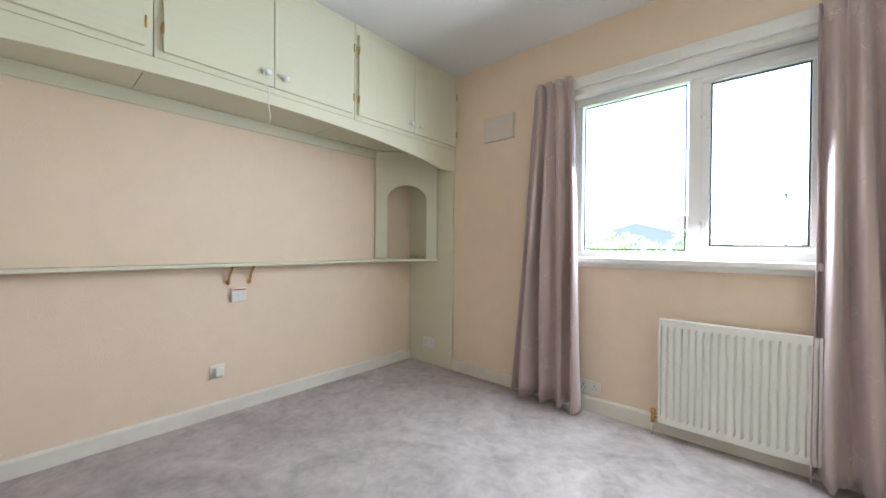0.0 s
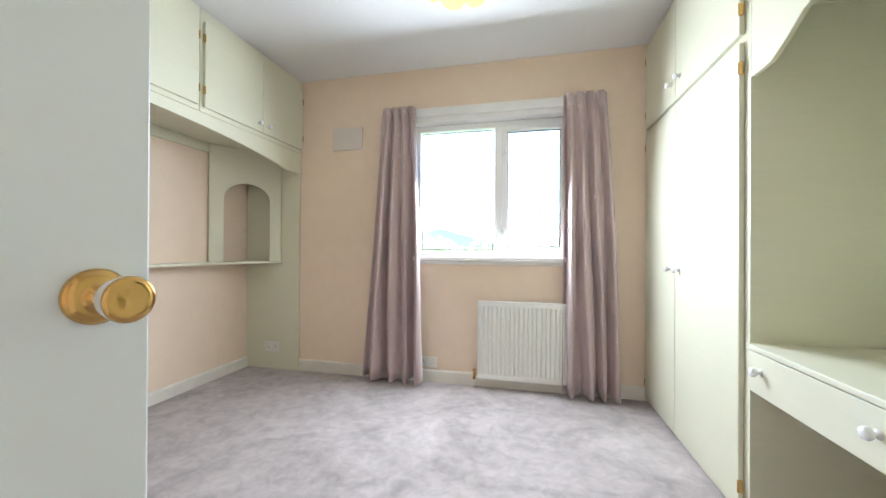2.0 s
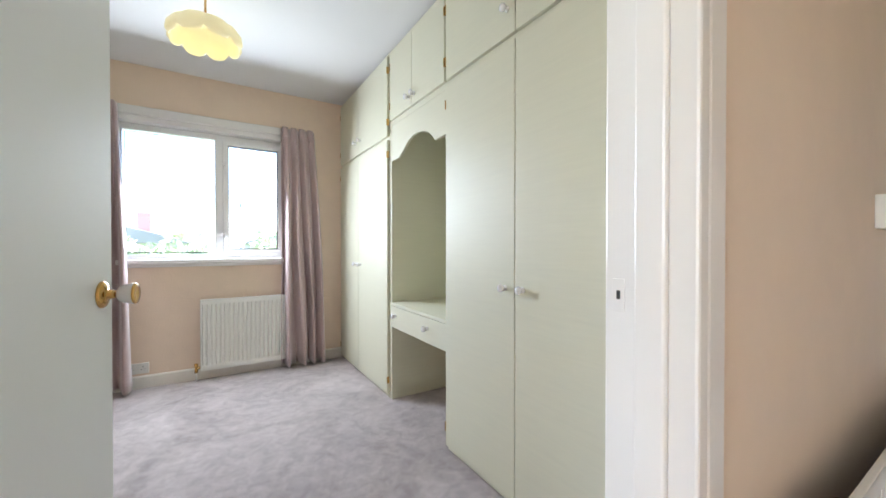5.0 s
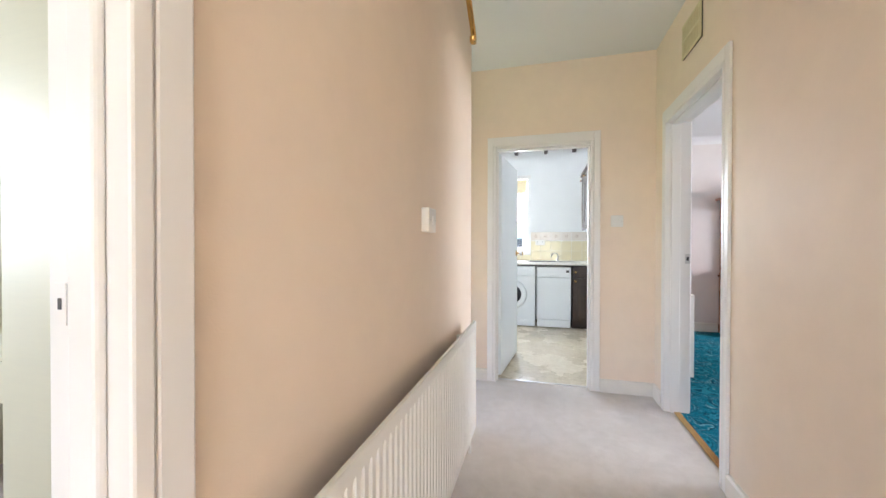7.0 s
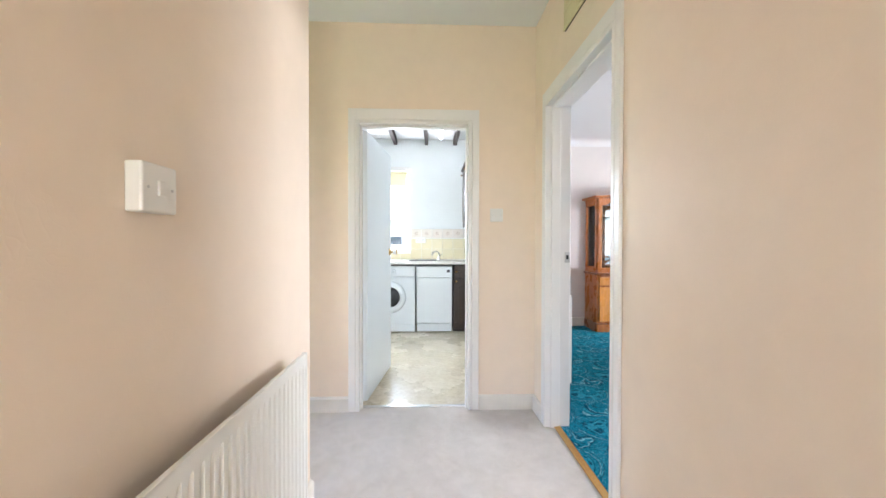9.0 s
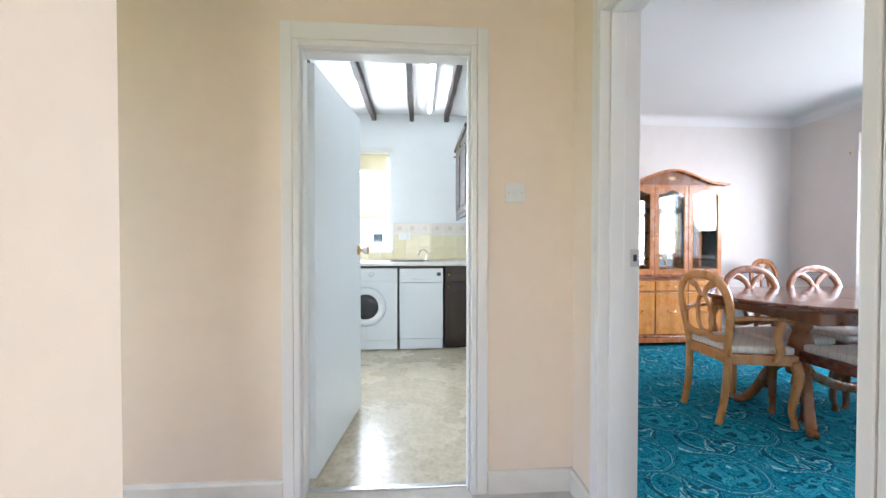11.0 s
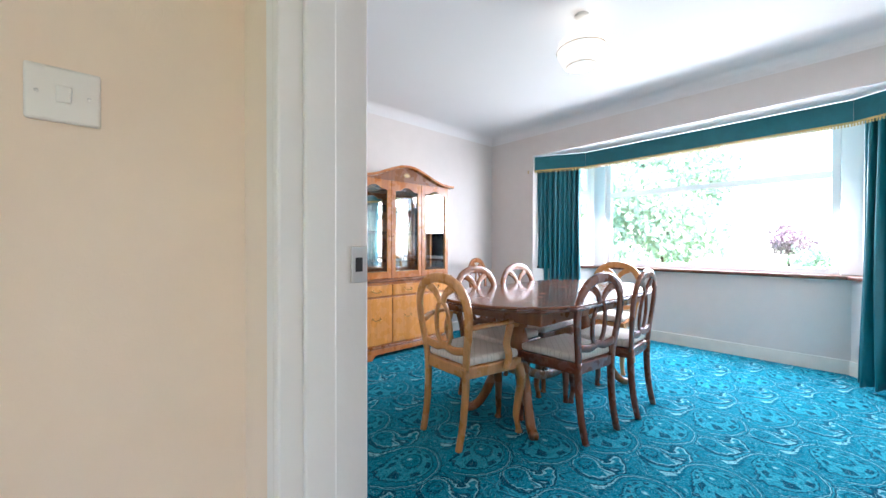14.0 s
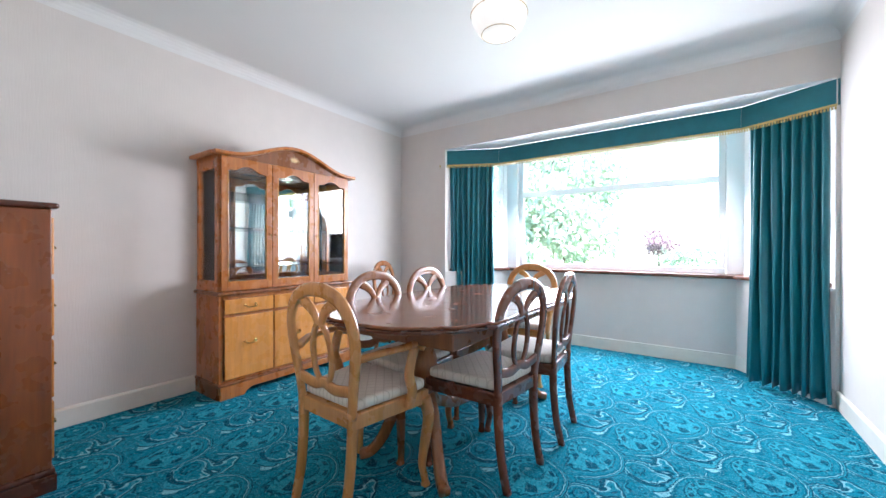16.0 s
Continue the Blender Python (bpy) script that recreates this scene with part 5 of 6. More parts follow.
def display_cabinet(m):
    ob = thing("display_cabinet", "cherry wood glazed display cabinet with drawers and an arched cornice", "display cabinet", m=m)
    W, D, U = 1.17, 0.37, 0.33
    part("base_body", box(0.0, W, 0.012, D, 0.09, 0.735, 0.003), CHERRY, ob)
    pl = [(0, 0), (0.17, 0), (0.185, 0.025), (0.22, 0.045), (W - 0.22, 0.045), (W - 0.185, 0.025), (W - 0.17, 0), (W, 0), (W, 0.095), (0, 0.095)]
    part("plinth", prism(pl, Matrix(((1, 0, 0, 0), (0, 0, 1, -0.012), (0, 1, 0, 0), (0, 0, 0, 1))), 0.03, 0.004), CHERRY, ob)
    for x in (-0.01, W - 0.012):
        part("plinth_side", box(x, x + 0.022, 0.02, D - 0.001, 0, 0.095, 0.004), CHERRY_DARK, ob)
    part("plinth_moulding", box(-0.014, W + 0.014, -0.016, D - 0.001, 0.0955, 0.115, 0.006), CHERRY_DARK, ob)
    part("waist_moulding", box(-0.022, W + 0.022, -0.024, D - 0.001, 0.736, 0.762, 0.009), CHERRY_DARK, ob)
    cw = (W - 0.06) / 3
    for k in range(3):
        x0 = 0.03 + cw * k
        d = part("drawer", box(x0 + 0.004, x0 + cw - 0.004, -0.004, 0.0115, 0.60, 0.705, 0.004), GOLDEN, ob)
        part("edge_moulding", box(x0 + 0.001, x0 + cw - 0.001, 0.002, 0.0119, 0.596, 0.709, 0.002), CHERRY_DARK, d)
        bail(d, pose(x0 + cw / 2, -0.004, 0.655))
        d = part("door", box(x0 + 0.004, x0 + cw - 0.004, -0.004, 0.0115, 0.135, 0.58, 0.004), GOLDEN, ob)
        part("edge_moulding", box(x0 + 0.001, x0 + cw - 0.001, 0.002, 0.0119, 0.131, 0.584, 0.002), CHERRY_DARK, d)
        bail(d, pose(x0 + cw * 0.5, -0.004, 0.39))
    # upper display part
    y0 = 0.03
    z0, z1 = 0.765, 1.70
    part("upper_floor", box(0.0, W, y0, D - 0.002, 0.7625, 0.79, 0.002), CHERRY, ob)
    part("upper_top", box(0.0, W, y0, D - 0.002, z1, z1 + 0.05, 0.002), CHERRY, ob)
    part("mirror_back", box(0.01, W - 0.01, D - 0.012, D - 0.004, 0.79, z1), MIRROR, ob, "mirrored cabinet back")
    for x in (0.0, W - 0.022):
        part("side_post", box(x, x + 0.022, y0, y0 + 0.045, 0.79, z1, 0.002), CHERRY, ob)
        part("side_post", box(x, x + 0.022, D - 0.05, D - 0.0125, 0.79, z1, 0.002), CHERRY, ob)
        part("side_rail", box(x, x + 0.022, y0 + 0.045, D - 0.05, 0.79, 0.84, 0.002), CHERRY, ob)
        part("side_rail", box(x, x + 0.022, y0 + 0.045, D - 0.05, z1 - 0.06, z1, 0.002), CHERRY, ob)
        sg = part("side_glass", box(x + 0.008, x + 0.013, y0 + 0.045, D - 0.05, 0.84, z1 - 0.06), CABINET_GLASS, ob)
        sg.visible_shadow = False
    for z in (0.93, 1.22, 1.48):
        s = part("glass_shelf", box(0.024, W - 0.024, y0 + 0.03, D - 0.014, z, z + 0.006), SHELF_GLASS, ob)
        s.visible_shadow = False
    dw = (W - 0.03) / 3
    for k in range(3):
        x0 = 0.015 + dw * k + 0.002
        x1 = x0 + dw - 0.004
        st = 0.042
        fr = part("glazed_door", box(x0, x0 + st, y0 - 0.02, y0 - 0.001, z0 + 0.002, z1 + 0.03, 0.003), CHERRY, ob)
        part("stile", box(x1 - st, x1, y0 - 0.02, y0 - 0.001, z0 + 0.002, z1 + 0.03, 0.003), CHERRY, fr)
        part("bottom_rail", box(x0 + st, x1 - st, y0 - 0.0195, y0 - 0.0015, z0 + 0.002, z0 + 0.062, 0.002), CHERRY, fr)
        a, b = x0 + st, x1 - st
        top = [(a, z1 + 0.03), (a, z1 - 0.075)] + [(a + (b - a) * i / 14, z1 - 0.075 + (0.012 * math.sin(math.pi * min(1, i / 3)) if i < 3 else 0.05 * math.sin(math.pi * (i - 2) / 10) if i < 12 else 0.012)) for i in range(1, 14)] + [(b, z1 - 0.075), (b, z1 + 0.03)]
        part("arched_rail", prism(top, Matrix(((1, 0, 0, 0), (0, 0, 1, y0 - 0.0195), (0, 1, 0, 0), (0, 0, 0, 1))), 0.018), CHERRY, fr)
        g = part("door_glass", box(a - 0.006, b + 0.006, y0 - 0.012, y0 - 0.008, z0 + 0.055, z1 - 0.02), CABINET_GLASS, fr)
        g.visible_shadow = False
        for bx in (a, b - 0.006):
            part("bead", box(bx, bx + 0.006, y0 - 0.023, y0 - 0.0125, z0 + 0.062, z1 - 0.075, 0.002), GOLDEN, fr)
        part("bead", box(a + 0.006, b - 0.006, y0 - 0.023, y0 - 0.0125, z0 + 0.062, z0 + 0.068, 0.002), GOLDEN, fr)
        hx = x1 - 0.02 if k == 0 else x0 + 0.02
        part("drop_handle", lathe([(0.001, 0), (0.010, 0), (0.008, 0.006), (0.003, 0.012), (0.004, 0.02), (0.001, 0.022)], 12, pose(hx, y0 - 0.02, 1.18, 90)), BRASS, fr, "small brass drop handle", True)
        part("pendant", sweep([(hx, y0 - 0.036, 1.18), (hx, y0 - 0.038, 1.15)], (0.004, 0.004), power=1.0), BRASS, fr)
    # pediment
    def crown(x):
        t = (x - W / 2) / (W / 2)
        return 1.735 + 0.14 * (0.5 + 0.5 * math.cos(math.pi * min(1, abs(t) * 1.12))) ** 1.1
    n = 28
    xs = [-0.002 + (W + 0.004) * i / n for i in range(n + 1)]
    fpts = [(xs[0], 1.7505 - 0.018)] + [(x, crown(x)) for x in xs] + [(xs[-1], 1.7505 - 0.018)]
    part("pediment", prism(fpts, Matrix(((1, 0, 0, 0), (0, 0, 1, 0.012), (0, 1, 0, 0), (0, 0, 0, 1))), 0.02), CHERRY_DARK, ob)
    part("cornice", sweep([(x * 1.06 - W * 0.03, 0.0, crown(x) + 0.010) for x in xs], (0.034, 0.014), side=(0, 1, 0), power=0.45), CHERRY, ob, smooth=False)
    for x in (-0.03, W + 0.03):
        part("side_cornice", box(x - 0.02, x + 0.02, 0.03, D, crown(0) - 0.004, crown(0) + 0.024, 0.008), CHERRY, ob)
    inlay = bmesh.new()
    for k in range(12):
        a = 2 * math.pi * k / 12
        prism([(0, 0), (0.022, 0.006), (0.052, 0), (0.022, -0.006)], Matrix(((1, 0, 0, W / 2), (0, 0, 1, 0.0095), (0, 0.55, 0, 1.80), (0, 0, 0, 1))) @ pose(0, 0, 0, 0, 0, math.degrees(a)), 0.002, bm=inlay)
    part("inlay", inlay, plain("pale_inlay", (0.60, 0.42, 0.20), 0.4, bump=0.0), ob, "pale fan shaped inlay")
    return ob


display_cabinet(pose(5.325, -3.465, 0, 0, 0, -90))

# dining table
tb = thing("dining_table", "polished mahogany extending dining table on twin pedestals", "dining table", m=pose(3.735, -4.18, 0))
hx, hy = 0.475, 0.91


def outline(sx, sy):
    """A D-end shape with stepped, clipped corners."""
    q = [(sx, 0.0), (sx, sy - 0.34), (sx - 0.03, sy - 0.32), (sx - 0.03, sy - 0.29), (sx - 0.10, sy - 0.16), (sx - 0.14, sy - 0.15), (sx - 0.155, sy - 0.11), (sx - 0.28, sy - 0.02), (sx - 0.38, sy)]
    right = q[1:] + [(-x, y) for x, y in q[:0:-1]]
    return right + [(-x, -y) for x, y in right]


for z, grow, d, mat in ((0.735, -0.02, 0.012, TABLE_WOOD), (0.7475, 0.008, 0.012, MAHOGANY), (0.760, 0.0, 0.014, TABLE_WOOD)):
    part("tabletop" if z > 0.755 else "edge_moulding", prism(outline(hx + grow, hy + grow), pose(0, 0, z), d, 0.004), mat, tb)
part("leaf_joint", box(-hx + 0.02, hx - 0.02, -0.245, -0.2435, 0.7741, 0.7745), MAHOGANY, tb)
part("leaf_joint", box(-hx + 0.02, hx - 0.02, 0.2435, 0.245, 0.7741, 0.7745), MAHOGANY, tb)
part("apron", box(-0.36, 0.36, -0.72, 0.72, 0.665, 0.734, 0.006), CHERRY_DARK, tb)
for s in (-1, 1):
    py = 0.42 * s
    ped = part("pedestal", lathe([(0.07, 0.28), (0.075, 0.30), (0.06, 0.325), (0.045, 0.35), (0.062, 0.40), (0.068, 0.44), (0.058, 0.50), (0.04, 0.56), (0.055, 0.575), (0.055, 0.595), (0.042, 0.61), (0.06, 0.64), (0.10, 0.664)], 24, pose(0, py, 0)), CHAIR_WOOD, tb, smooth=True)
    for ax, ay in ((-0.62, 0.5), (0.62, 0.5)) if s > 0 else ((-0.62, -0.5), (0.62, -0.5)):
        n = math.hypot(ax, ay)
        ux, uy = ax / n, ay / n
        pth = spline([(ux * r, py + uy * r, z) for r, z in ((0.03, 0.33), (0.09, 0.335), (0.16, 0.25), (0.22, 0.12), (0.28, 0.045), (0.335, 0.028))], 5)
        part("foot", sweep(pth, [(0.026, 0.034 - 0.012 * i / len(pth)) for i in range(len(pth))], side=(-uy, ux, 0)), CHAIR_WOOD, tb, smooth=True)
part("stretcher", sweep(spline([(0, -0.40, 0.30), (0, -0.2, 0.21), (0, 0, 0.18), (0, 0.2, 0.21), (0, 0.40, 0.30)], 5), (0.028, 0.03)), CHAIR_WOOD, tb, smooth=True)


def damask():
    n = Nodes("cream_quilted_damask")
    sep = n.add("SeparateXYZ", {0: n.coord})
    a = n.math("ABSOLUTE", n.math("SINE", n.math("MULTIPLY", n.math("ADD", sep.outputs[0], sep.outputs[1]), 62.0)))
    b = n.math("ABSOLUTE", n.math("SINE", n.math("MULTIPLY", n.math("SUBTRACT", sep.outputs[0], sep.outputs[1]), 62.0)))
    lines = n.smooth(n.math("MINIMUM", a, b), 0.0, 0.3, 0.0, 1.0)
    n.set(Base_Color=n.mix(lines, (0.62, 0.57, 0.48), (0.80, 0.75, 0.66)), Roughness=0.7, Sheen_Weight=0.2)
    n.bump(n.math("ADD", lines, n.math("MULTIPLY", n.noise(300, 2), 0.4)), 0.4, 0.004)
    return n.mat


DAMASK = damask()


def chair(label, m, arms=False, wood_tone=CHAIR_WOOD):
    """A balloon-back dining chair: faces -y, origin on the floor under the seat."""
    ob = thing("dining_chair", label, "chair", "chairs round the dining table", m)
    fw, bw, fy, by = 0.225, 0.165, -0.185, 0.175
    # seat rails and cushion
    part("seat_frame", prism([(-fw - 0.012, fy - 0.015), (fw + 0.012, fy - 0.015), (bw + 0.012, by + 0.01), (-bw - 0.012, by + 0.01)], pose(0, 0, 0.375), 0.062, 0.006), wood_tone, ob)
    cu = prism([(-fw + 0.0, fy - 0.008), (fw - 0.0, fy - 0.008), (bw + 0.005, by - 0.01), (-bw - 0.005, by - 0.01)], pose(0, 0, 0.438), 0.048)
    bmesh.ops.bevel(cu, geom=cu.edges[:], offset=0.022, segments=3, profile=0.6, affect="EDGES", clamp_overlap=True)
    part("seat", cu, DAMASK, ob, "cream quilted damask drop-in seat", True)
    for s in (-1, 1):
        # front cabriole legs
        p = spline([(s * (fw - 0.005), fy, 0.40), (s * (fw + 0.012), fy - 0.012, 0.32), (s * (fw - 0.002), fy - 0.004, 0.20), (s * (fw - 0.012), fy + 0.004, 0.10), (s * (fw - 0.004), fy - 0.004, 0.035), (s * (fw + 0.002), fy - 0.004, 0.0)], 5)
        k = len(p) - 1
        part("front_leg", sweep(p, [(0.028 - 0.013 * min(1, i / (k * 0.7)) + (0.004 if i > k * 0.9 else 0),) * 2 for i in range(k + 1)], power=0.6), wood_tone, ob, smooth=True)
        # back legs, raking out behind
        p = spline([(s * bw, by, 0.44), (s * (bw - 0.004), by + 0.002, 0.30), (s * (bw - 0.008), by + 0.016, 0.14), (s * (bw - 0.011), by + 0.045, 0.0)], 5)
        k = len(p) - 1
        part("back_leg", sweep(p, [(0.016, 0.021 - 0.004 * i / k) for i in range(k + 1)], power=0.5), wood_tone, ob, smooth=True)

    def at(x, z):
        """A point of the back: it stands a little behind the seat and leans slightly."""
        z = 0.42 + (z - 0.42) * 0.933
        return x, by + 0.004 + (0.045 * ((z - 0.42) / 0.49) ** 1.2 if z > 0.42 else 0.0), z

    # balloon back loop
    loop = [(-bw, 0.42), (-bw - 0.012, 0.52), (-bw - 0.035, 0.64), (-bw - 0.045, 0.74), (-bw - 0.03, 0.83), (-bw + 0.02, 0.90), (-0.07, 0.937), (0, 0.945), (0.07, 0.937), (bw - 0.02, 0.90), (bw + 0.03, 0.83), (bw + 0.045, 0.74), (bw + 0.035, 0.64), (bw + 0.012, 0.52), (bw, 0.42)]
    p = spline([at(x, z) for x, z in loop], 4)
    k = len(p) - 1
    part("back_frame", sweep(p, [(0.012, 0.020 + 0.009 * math.sin(math.pi * i / k)) for i in range(k + 1)], side=(0, 1, 0), power=0.5), wood_tone, ob, smooth=True)
    # oval splat, its fan-shaped crest and the lower rail
    ov = spline([at(0.060 * math.cos(a) * (1.0 - 0.12 * math.sin(a)), 0.665 + 0.135 * math.sin(a)) for a in [2 * math.pi * i / 12 for i in range(12)]], 3, True)
    part("oval_splat", sweep(ov, (0.009, 0.013), side=(0, 1, 0), closed=True, power=0.5), wood_tone, ob, smooth=True)
    for s in (-1, 1):
        c = spline([at(s * 0.012, 0.79), at(s * 0.030, 0.835), at(s * 0.062, 0.868), at(s * 0.112, 0.895)], 4)
        part("crest_scroll", sweep(c, [(0.008, 0.017 + 0.010 * i / len(c)) for i in range(len(c))], side=(0, 1, 0), power=0.5), wood_tone, ob, smooth=True)
    part("lower_rail", sweep(spline([at(-bw - 0.005, 0.535), at(-0.07, 0.517), at(0, 0.535), at(0.07, 0.517), at(bw + 0.005, 0.535)], 4), (0.010, 0.022), side=(0, 1, 0), power=0.5), wood_tone, ob, smooth=True)
    if arms:
        for s in (-1, 1):
            a = spline([(s * (bw + 0.02), by + 0.012, 0.645), (s * (bw + 0.07), 0.10, 0.665), (s * (bw + 0.095), -0.03, 0.668), (s * (bw + 0.09), -0.10, 0.672), (s * (bw + 0.088), -0.128, 0.655), (s * (bw + 0.088), -0.115, 0.638)], 5)
            part("arm", sweep(a, (0.021, 0.012), side=(1, 0, 0), power=0.6), wood_tone, ob, smooth=True)
            b = spline([(s * (fw + 0.012), -0.06, 0.40), (s * (fw + 0.022), -0.075, 0.47), (s * (fw + 0.026), -0.05, 0.55), (s * (bw + 0.09), -0.08, 0.655)], 5)
            part("arm_post", sweep(b, (0.016, 0.022), side=(1, 0, 0), power=0.6), wood_tone, ob, smooth=True)
    return ob


carver = chair("wooden carver chair with its lit tone painted honey, cream seat, at the table end", pose(3.832, -3.395, 0, 0, 0, -2), True, WOOD_LIT)
# same chair wood darkened in colour, for the chairs backlit by the bay
WOOD_BACKLIT = wood("chair_wood_backlit", (0.095, 0.026, 0.013), (0.23, 0.066, 0.028), rough=0.26, coat=0.45)
dark = chair("balloon back chair with backlit shade painted into its wood, cream seat, under the table", pose(3.466, -3.908, 0, 0, 0, 83), False, WOOD_BACKLIT)
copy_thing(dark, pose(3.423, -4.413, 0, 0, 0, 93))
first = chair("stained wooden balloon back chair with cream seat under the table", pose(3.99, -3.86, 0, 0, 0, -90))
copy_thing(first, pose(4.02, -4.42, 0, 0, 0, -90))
end = copy_thing(carver, pose(3.81, -5.20, 0, 0, 0, 180))
tagged(end, "wooden carver chair with its lit tone painted honey, cream seat, near the bay window")
spare = copy_thing(first, pose(5.21, -5.24, 0, 0, 0, -75))
tagged(spare, "stained wooden balloon back chair standing against the wall corner")

# chest, radiator, lamp
CHEST_WOOD = wood("chest_red_cherry", (0.13, 0.034, 0.010), (0.28, 0.082, 0.022), rough=0.28, coat=0.3)
ch = thing("tall_chest", "tall polished cherry wood chest against the wall", "chest", m=pose(4.93, -2.60, 0))
part("body", box(0.0, 0.74, 0.0, 0.43, 0.10, 1.245, 0.004), CHEST_WOOD, ch)
part("plinth", box(-0.014, 0.754, -0.014, 0.43, 0.0, 0.075, 0.004), MAHOGANY, ch)
part("plinth_moulding", box(-0.010, 0.75, -0.010, 0.43, 0.0755, 0.10, 0.008), MAHOGANY, ch)
part("top", box(-0.022, 0.762, -0.022, 0.432, 1.2455, 1.272, 0.010), MAHOGANY, ch)
for k in range(4):
    d = part("drawer", box(0.03, 0.71, -0.012, -0.0005, 0.13 + 0.275 * k, 0.385 + 0.275 * k, 0.004), GOLDEN, ch)
    for x in (0.2, 0.54):
        bail(d, pose(x, -0.012, 0.26 + 0.275 * k))

radiator("white double panel radiator beside the dining room doorway", pose(3.19, DIN_N - 0.012, 0.165), 1.30, 0.605, 0.112)

pn = thing("pendant_lamp", "lit frosted glass pendant lamp with fluted sides", "pendant light", m=pose(3.485, -4.08, 0))
part("cord", sweep([(0, 0, 2.455), (0, 0, 2.575)], (0.004, 0.004), power=1.0), SWITCH_WHITE, pn)
part("ceiling_rose", lathe([(0.045, 2.579), (0.042, 2.562), (0.012, 2.552)], 20), SWITCH_WHITE, pn, smooth=True)
part("gallery", lathe([(0.012, 2.47), (0.02, 2.462), (0.02, 2.44)], 24), BRASS, pn, smooth=True)
bm = bmesh.new()
rings = []
for r, z in [(0.075, 2.452), (0.108, 2.442), (0.138, 2.41), (0.15, 2.365), (0.146, 2.325), (0.122, 2.275), (0.09, 2.247), (0.05, 2.238), (0.001, 2.236)]:
    rings.append([bm.verts.new((r * (1 + 0.02 * math.cos(16 * a)) * math.cos(a), r * (1 + 0.02 * math.cos(16 * a)) * math.sin(a), z)) for a in [2 * math.pi * k / 64 for k in range(64)]])
for a, b in zip(rings, rings[1:]):
    for k in range(64):
        bm.faces.new((a[k], a[(k + 1) % 64], b[(k + 1) % 64], b[k]))
part("glass_shade", bm, emitter("lit_frosted_glass", (0.85, 0.82, 0.76), 0.08), pn, "glowing frosted glass shade", True)
part("shade_wire", sweep([(0.1535 * math.cos(a), 0.1535 * math.sin(a), 2.352) for a in [2 * math.pi * k / 40 for k in range(40)]], (0.002, 0.002), side=(0, 0, 1), closed=True, power=1.0), BRASS, pn)
for zr, rr in ((2.452, 0.076), (2.247, 0.094)):
    part("shade_wire", sweep([(rr * math.cos(a), rr * math.sin(a), zr) for a in [2 * math.pi * k / 32 for k in range(32)]], (0.002, 0.002), side=(0, 0, 1), closed=True, power=1.0), BRASS, pn)
lamp("pendant_bulb", "POINT", pose(3.485, -4.08, 2.37), 0.006, (1.0, 0.78, 0.5), radius=0.03)

# pelmet and curtains of the bay
pel = [(5.10, -5.80), (4.47, -6.09), (2.30, -6.09), (1.815, -5.80)]
pm = thing("pelmet", "teal fabric covered pelmet with gold braid fringe round the bay", "pelmet")
for k in range(3):
    a, b = Vector((*pel[k], 0)), Vector((*pel[k + 1], 0))
    d = (b - a).normalized()
    n = Vector((d.y, -d.x, 0))
    if n.y > 0:
        n = -n
    q = [(a.x, a.y), (b.x, b.y), (b.x + n.x * 0.012, b.y + n.y * 0.012), (a.x + n.x * 0.012, a.y + n.y * 0.012)]
    part("panel", prism(q, pose(0, 0, 2.045), 0.178, 0.002), TEAL, pm)
    o = -n * 0.004
    part("braid", sweep([a + o + Vector((0, 0, 2.047)), b + o + Vector((0, 0, 2.047))], (0.009, 0.004), side=(0, 0, 1)), GOLD, pm, "gold braid")
    L = (b - a).length
    fr = bmesh.new()
    cnt = int(L / 0.018)
    for i in range(cnt):
        c = a + d * (L * (i + 0.5) / cnt) + o
        lathe([(0.001, 2.015), (0.006, 2.020), (0.0065, 2.030), (0.003, 2.040)], 5, pose(c.x, c.y, 0), bm=fr)
    part("fringe", fr, GOLD, pm, "gold bobble fringe", True)
part("return_end", box(1.802, 1.815, -5.93, -5.80, 2.045, 2.223), TEAL, pm)
curtain("bay_curtain", "teal velvet curtain gathered at the side of the bay", "bay curtains", TEAL, ((5.02, -5.90), (4.55, -6.13)), ((5.0, -5.89), (4.55, -6.11)), 0.03, 2.10, 9, 0.035, 5, False, 0.02)
curtain("bay_curtain", "teal velvet curtain gathered at the side of the bay", "bay curtains", TEAL, ((2.24, -6.09), (1.845, -5.86)), ((2.26, -6.03), (1.845, -5.775)), 0.04, 2.10, 8, 0.03, 6, False, 0.025)

# ---- outdoors ----
GRASS = plain("lawn", (0.06, 0.11, 0.03), 0.9, var=0.3, scale=0.8, fine=20, bump=0.3, bump_scale=60)
structure("ground", box(-80, 80, -80, 80, -0.62, -0.5), GRASS, "lawn and garden ground around the house", "ground")


def leaf_mat(name, a, b):
    n = Nodes(name)
    r = n.add("NewGeometry").outputs["Random Per Island"]
    n.set(Base_Color=n.ramp(r, [(0.0, a), (1.0, b)]), Roughness=0.6)
    return n.mat


# greens paled beyond real foliage: the overexposed garden's haze is in their colour
LEAF_HAZED = leaf_mat("hazed_green_leaves", (0.28, 0.37, 0.27), (0.46, 0.54, 0.41))
LEAF_YELLOW_HAZED = leaf_mat("hazed_yellow_green_leaves", (0.36, 0.42, 0.26), (0.52, 0.56, 0.38))
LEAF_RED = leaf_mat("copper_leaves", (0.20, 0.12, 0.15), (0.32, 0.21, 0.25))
BARK = plain("bark", (0.09, 0.065, 0.05), 0.9, var=0.3, scale=20, bump=0.5, bump_scale=40)


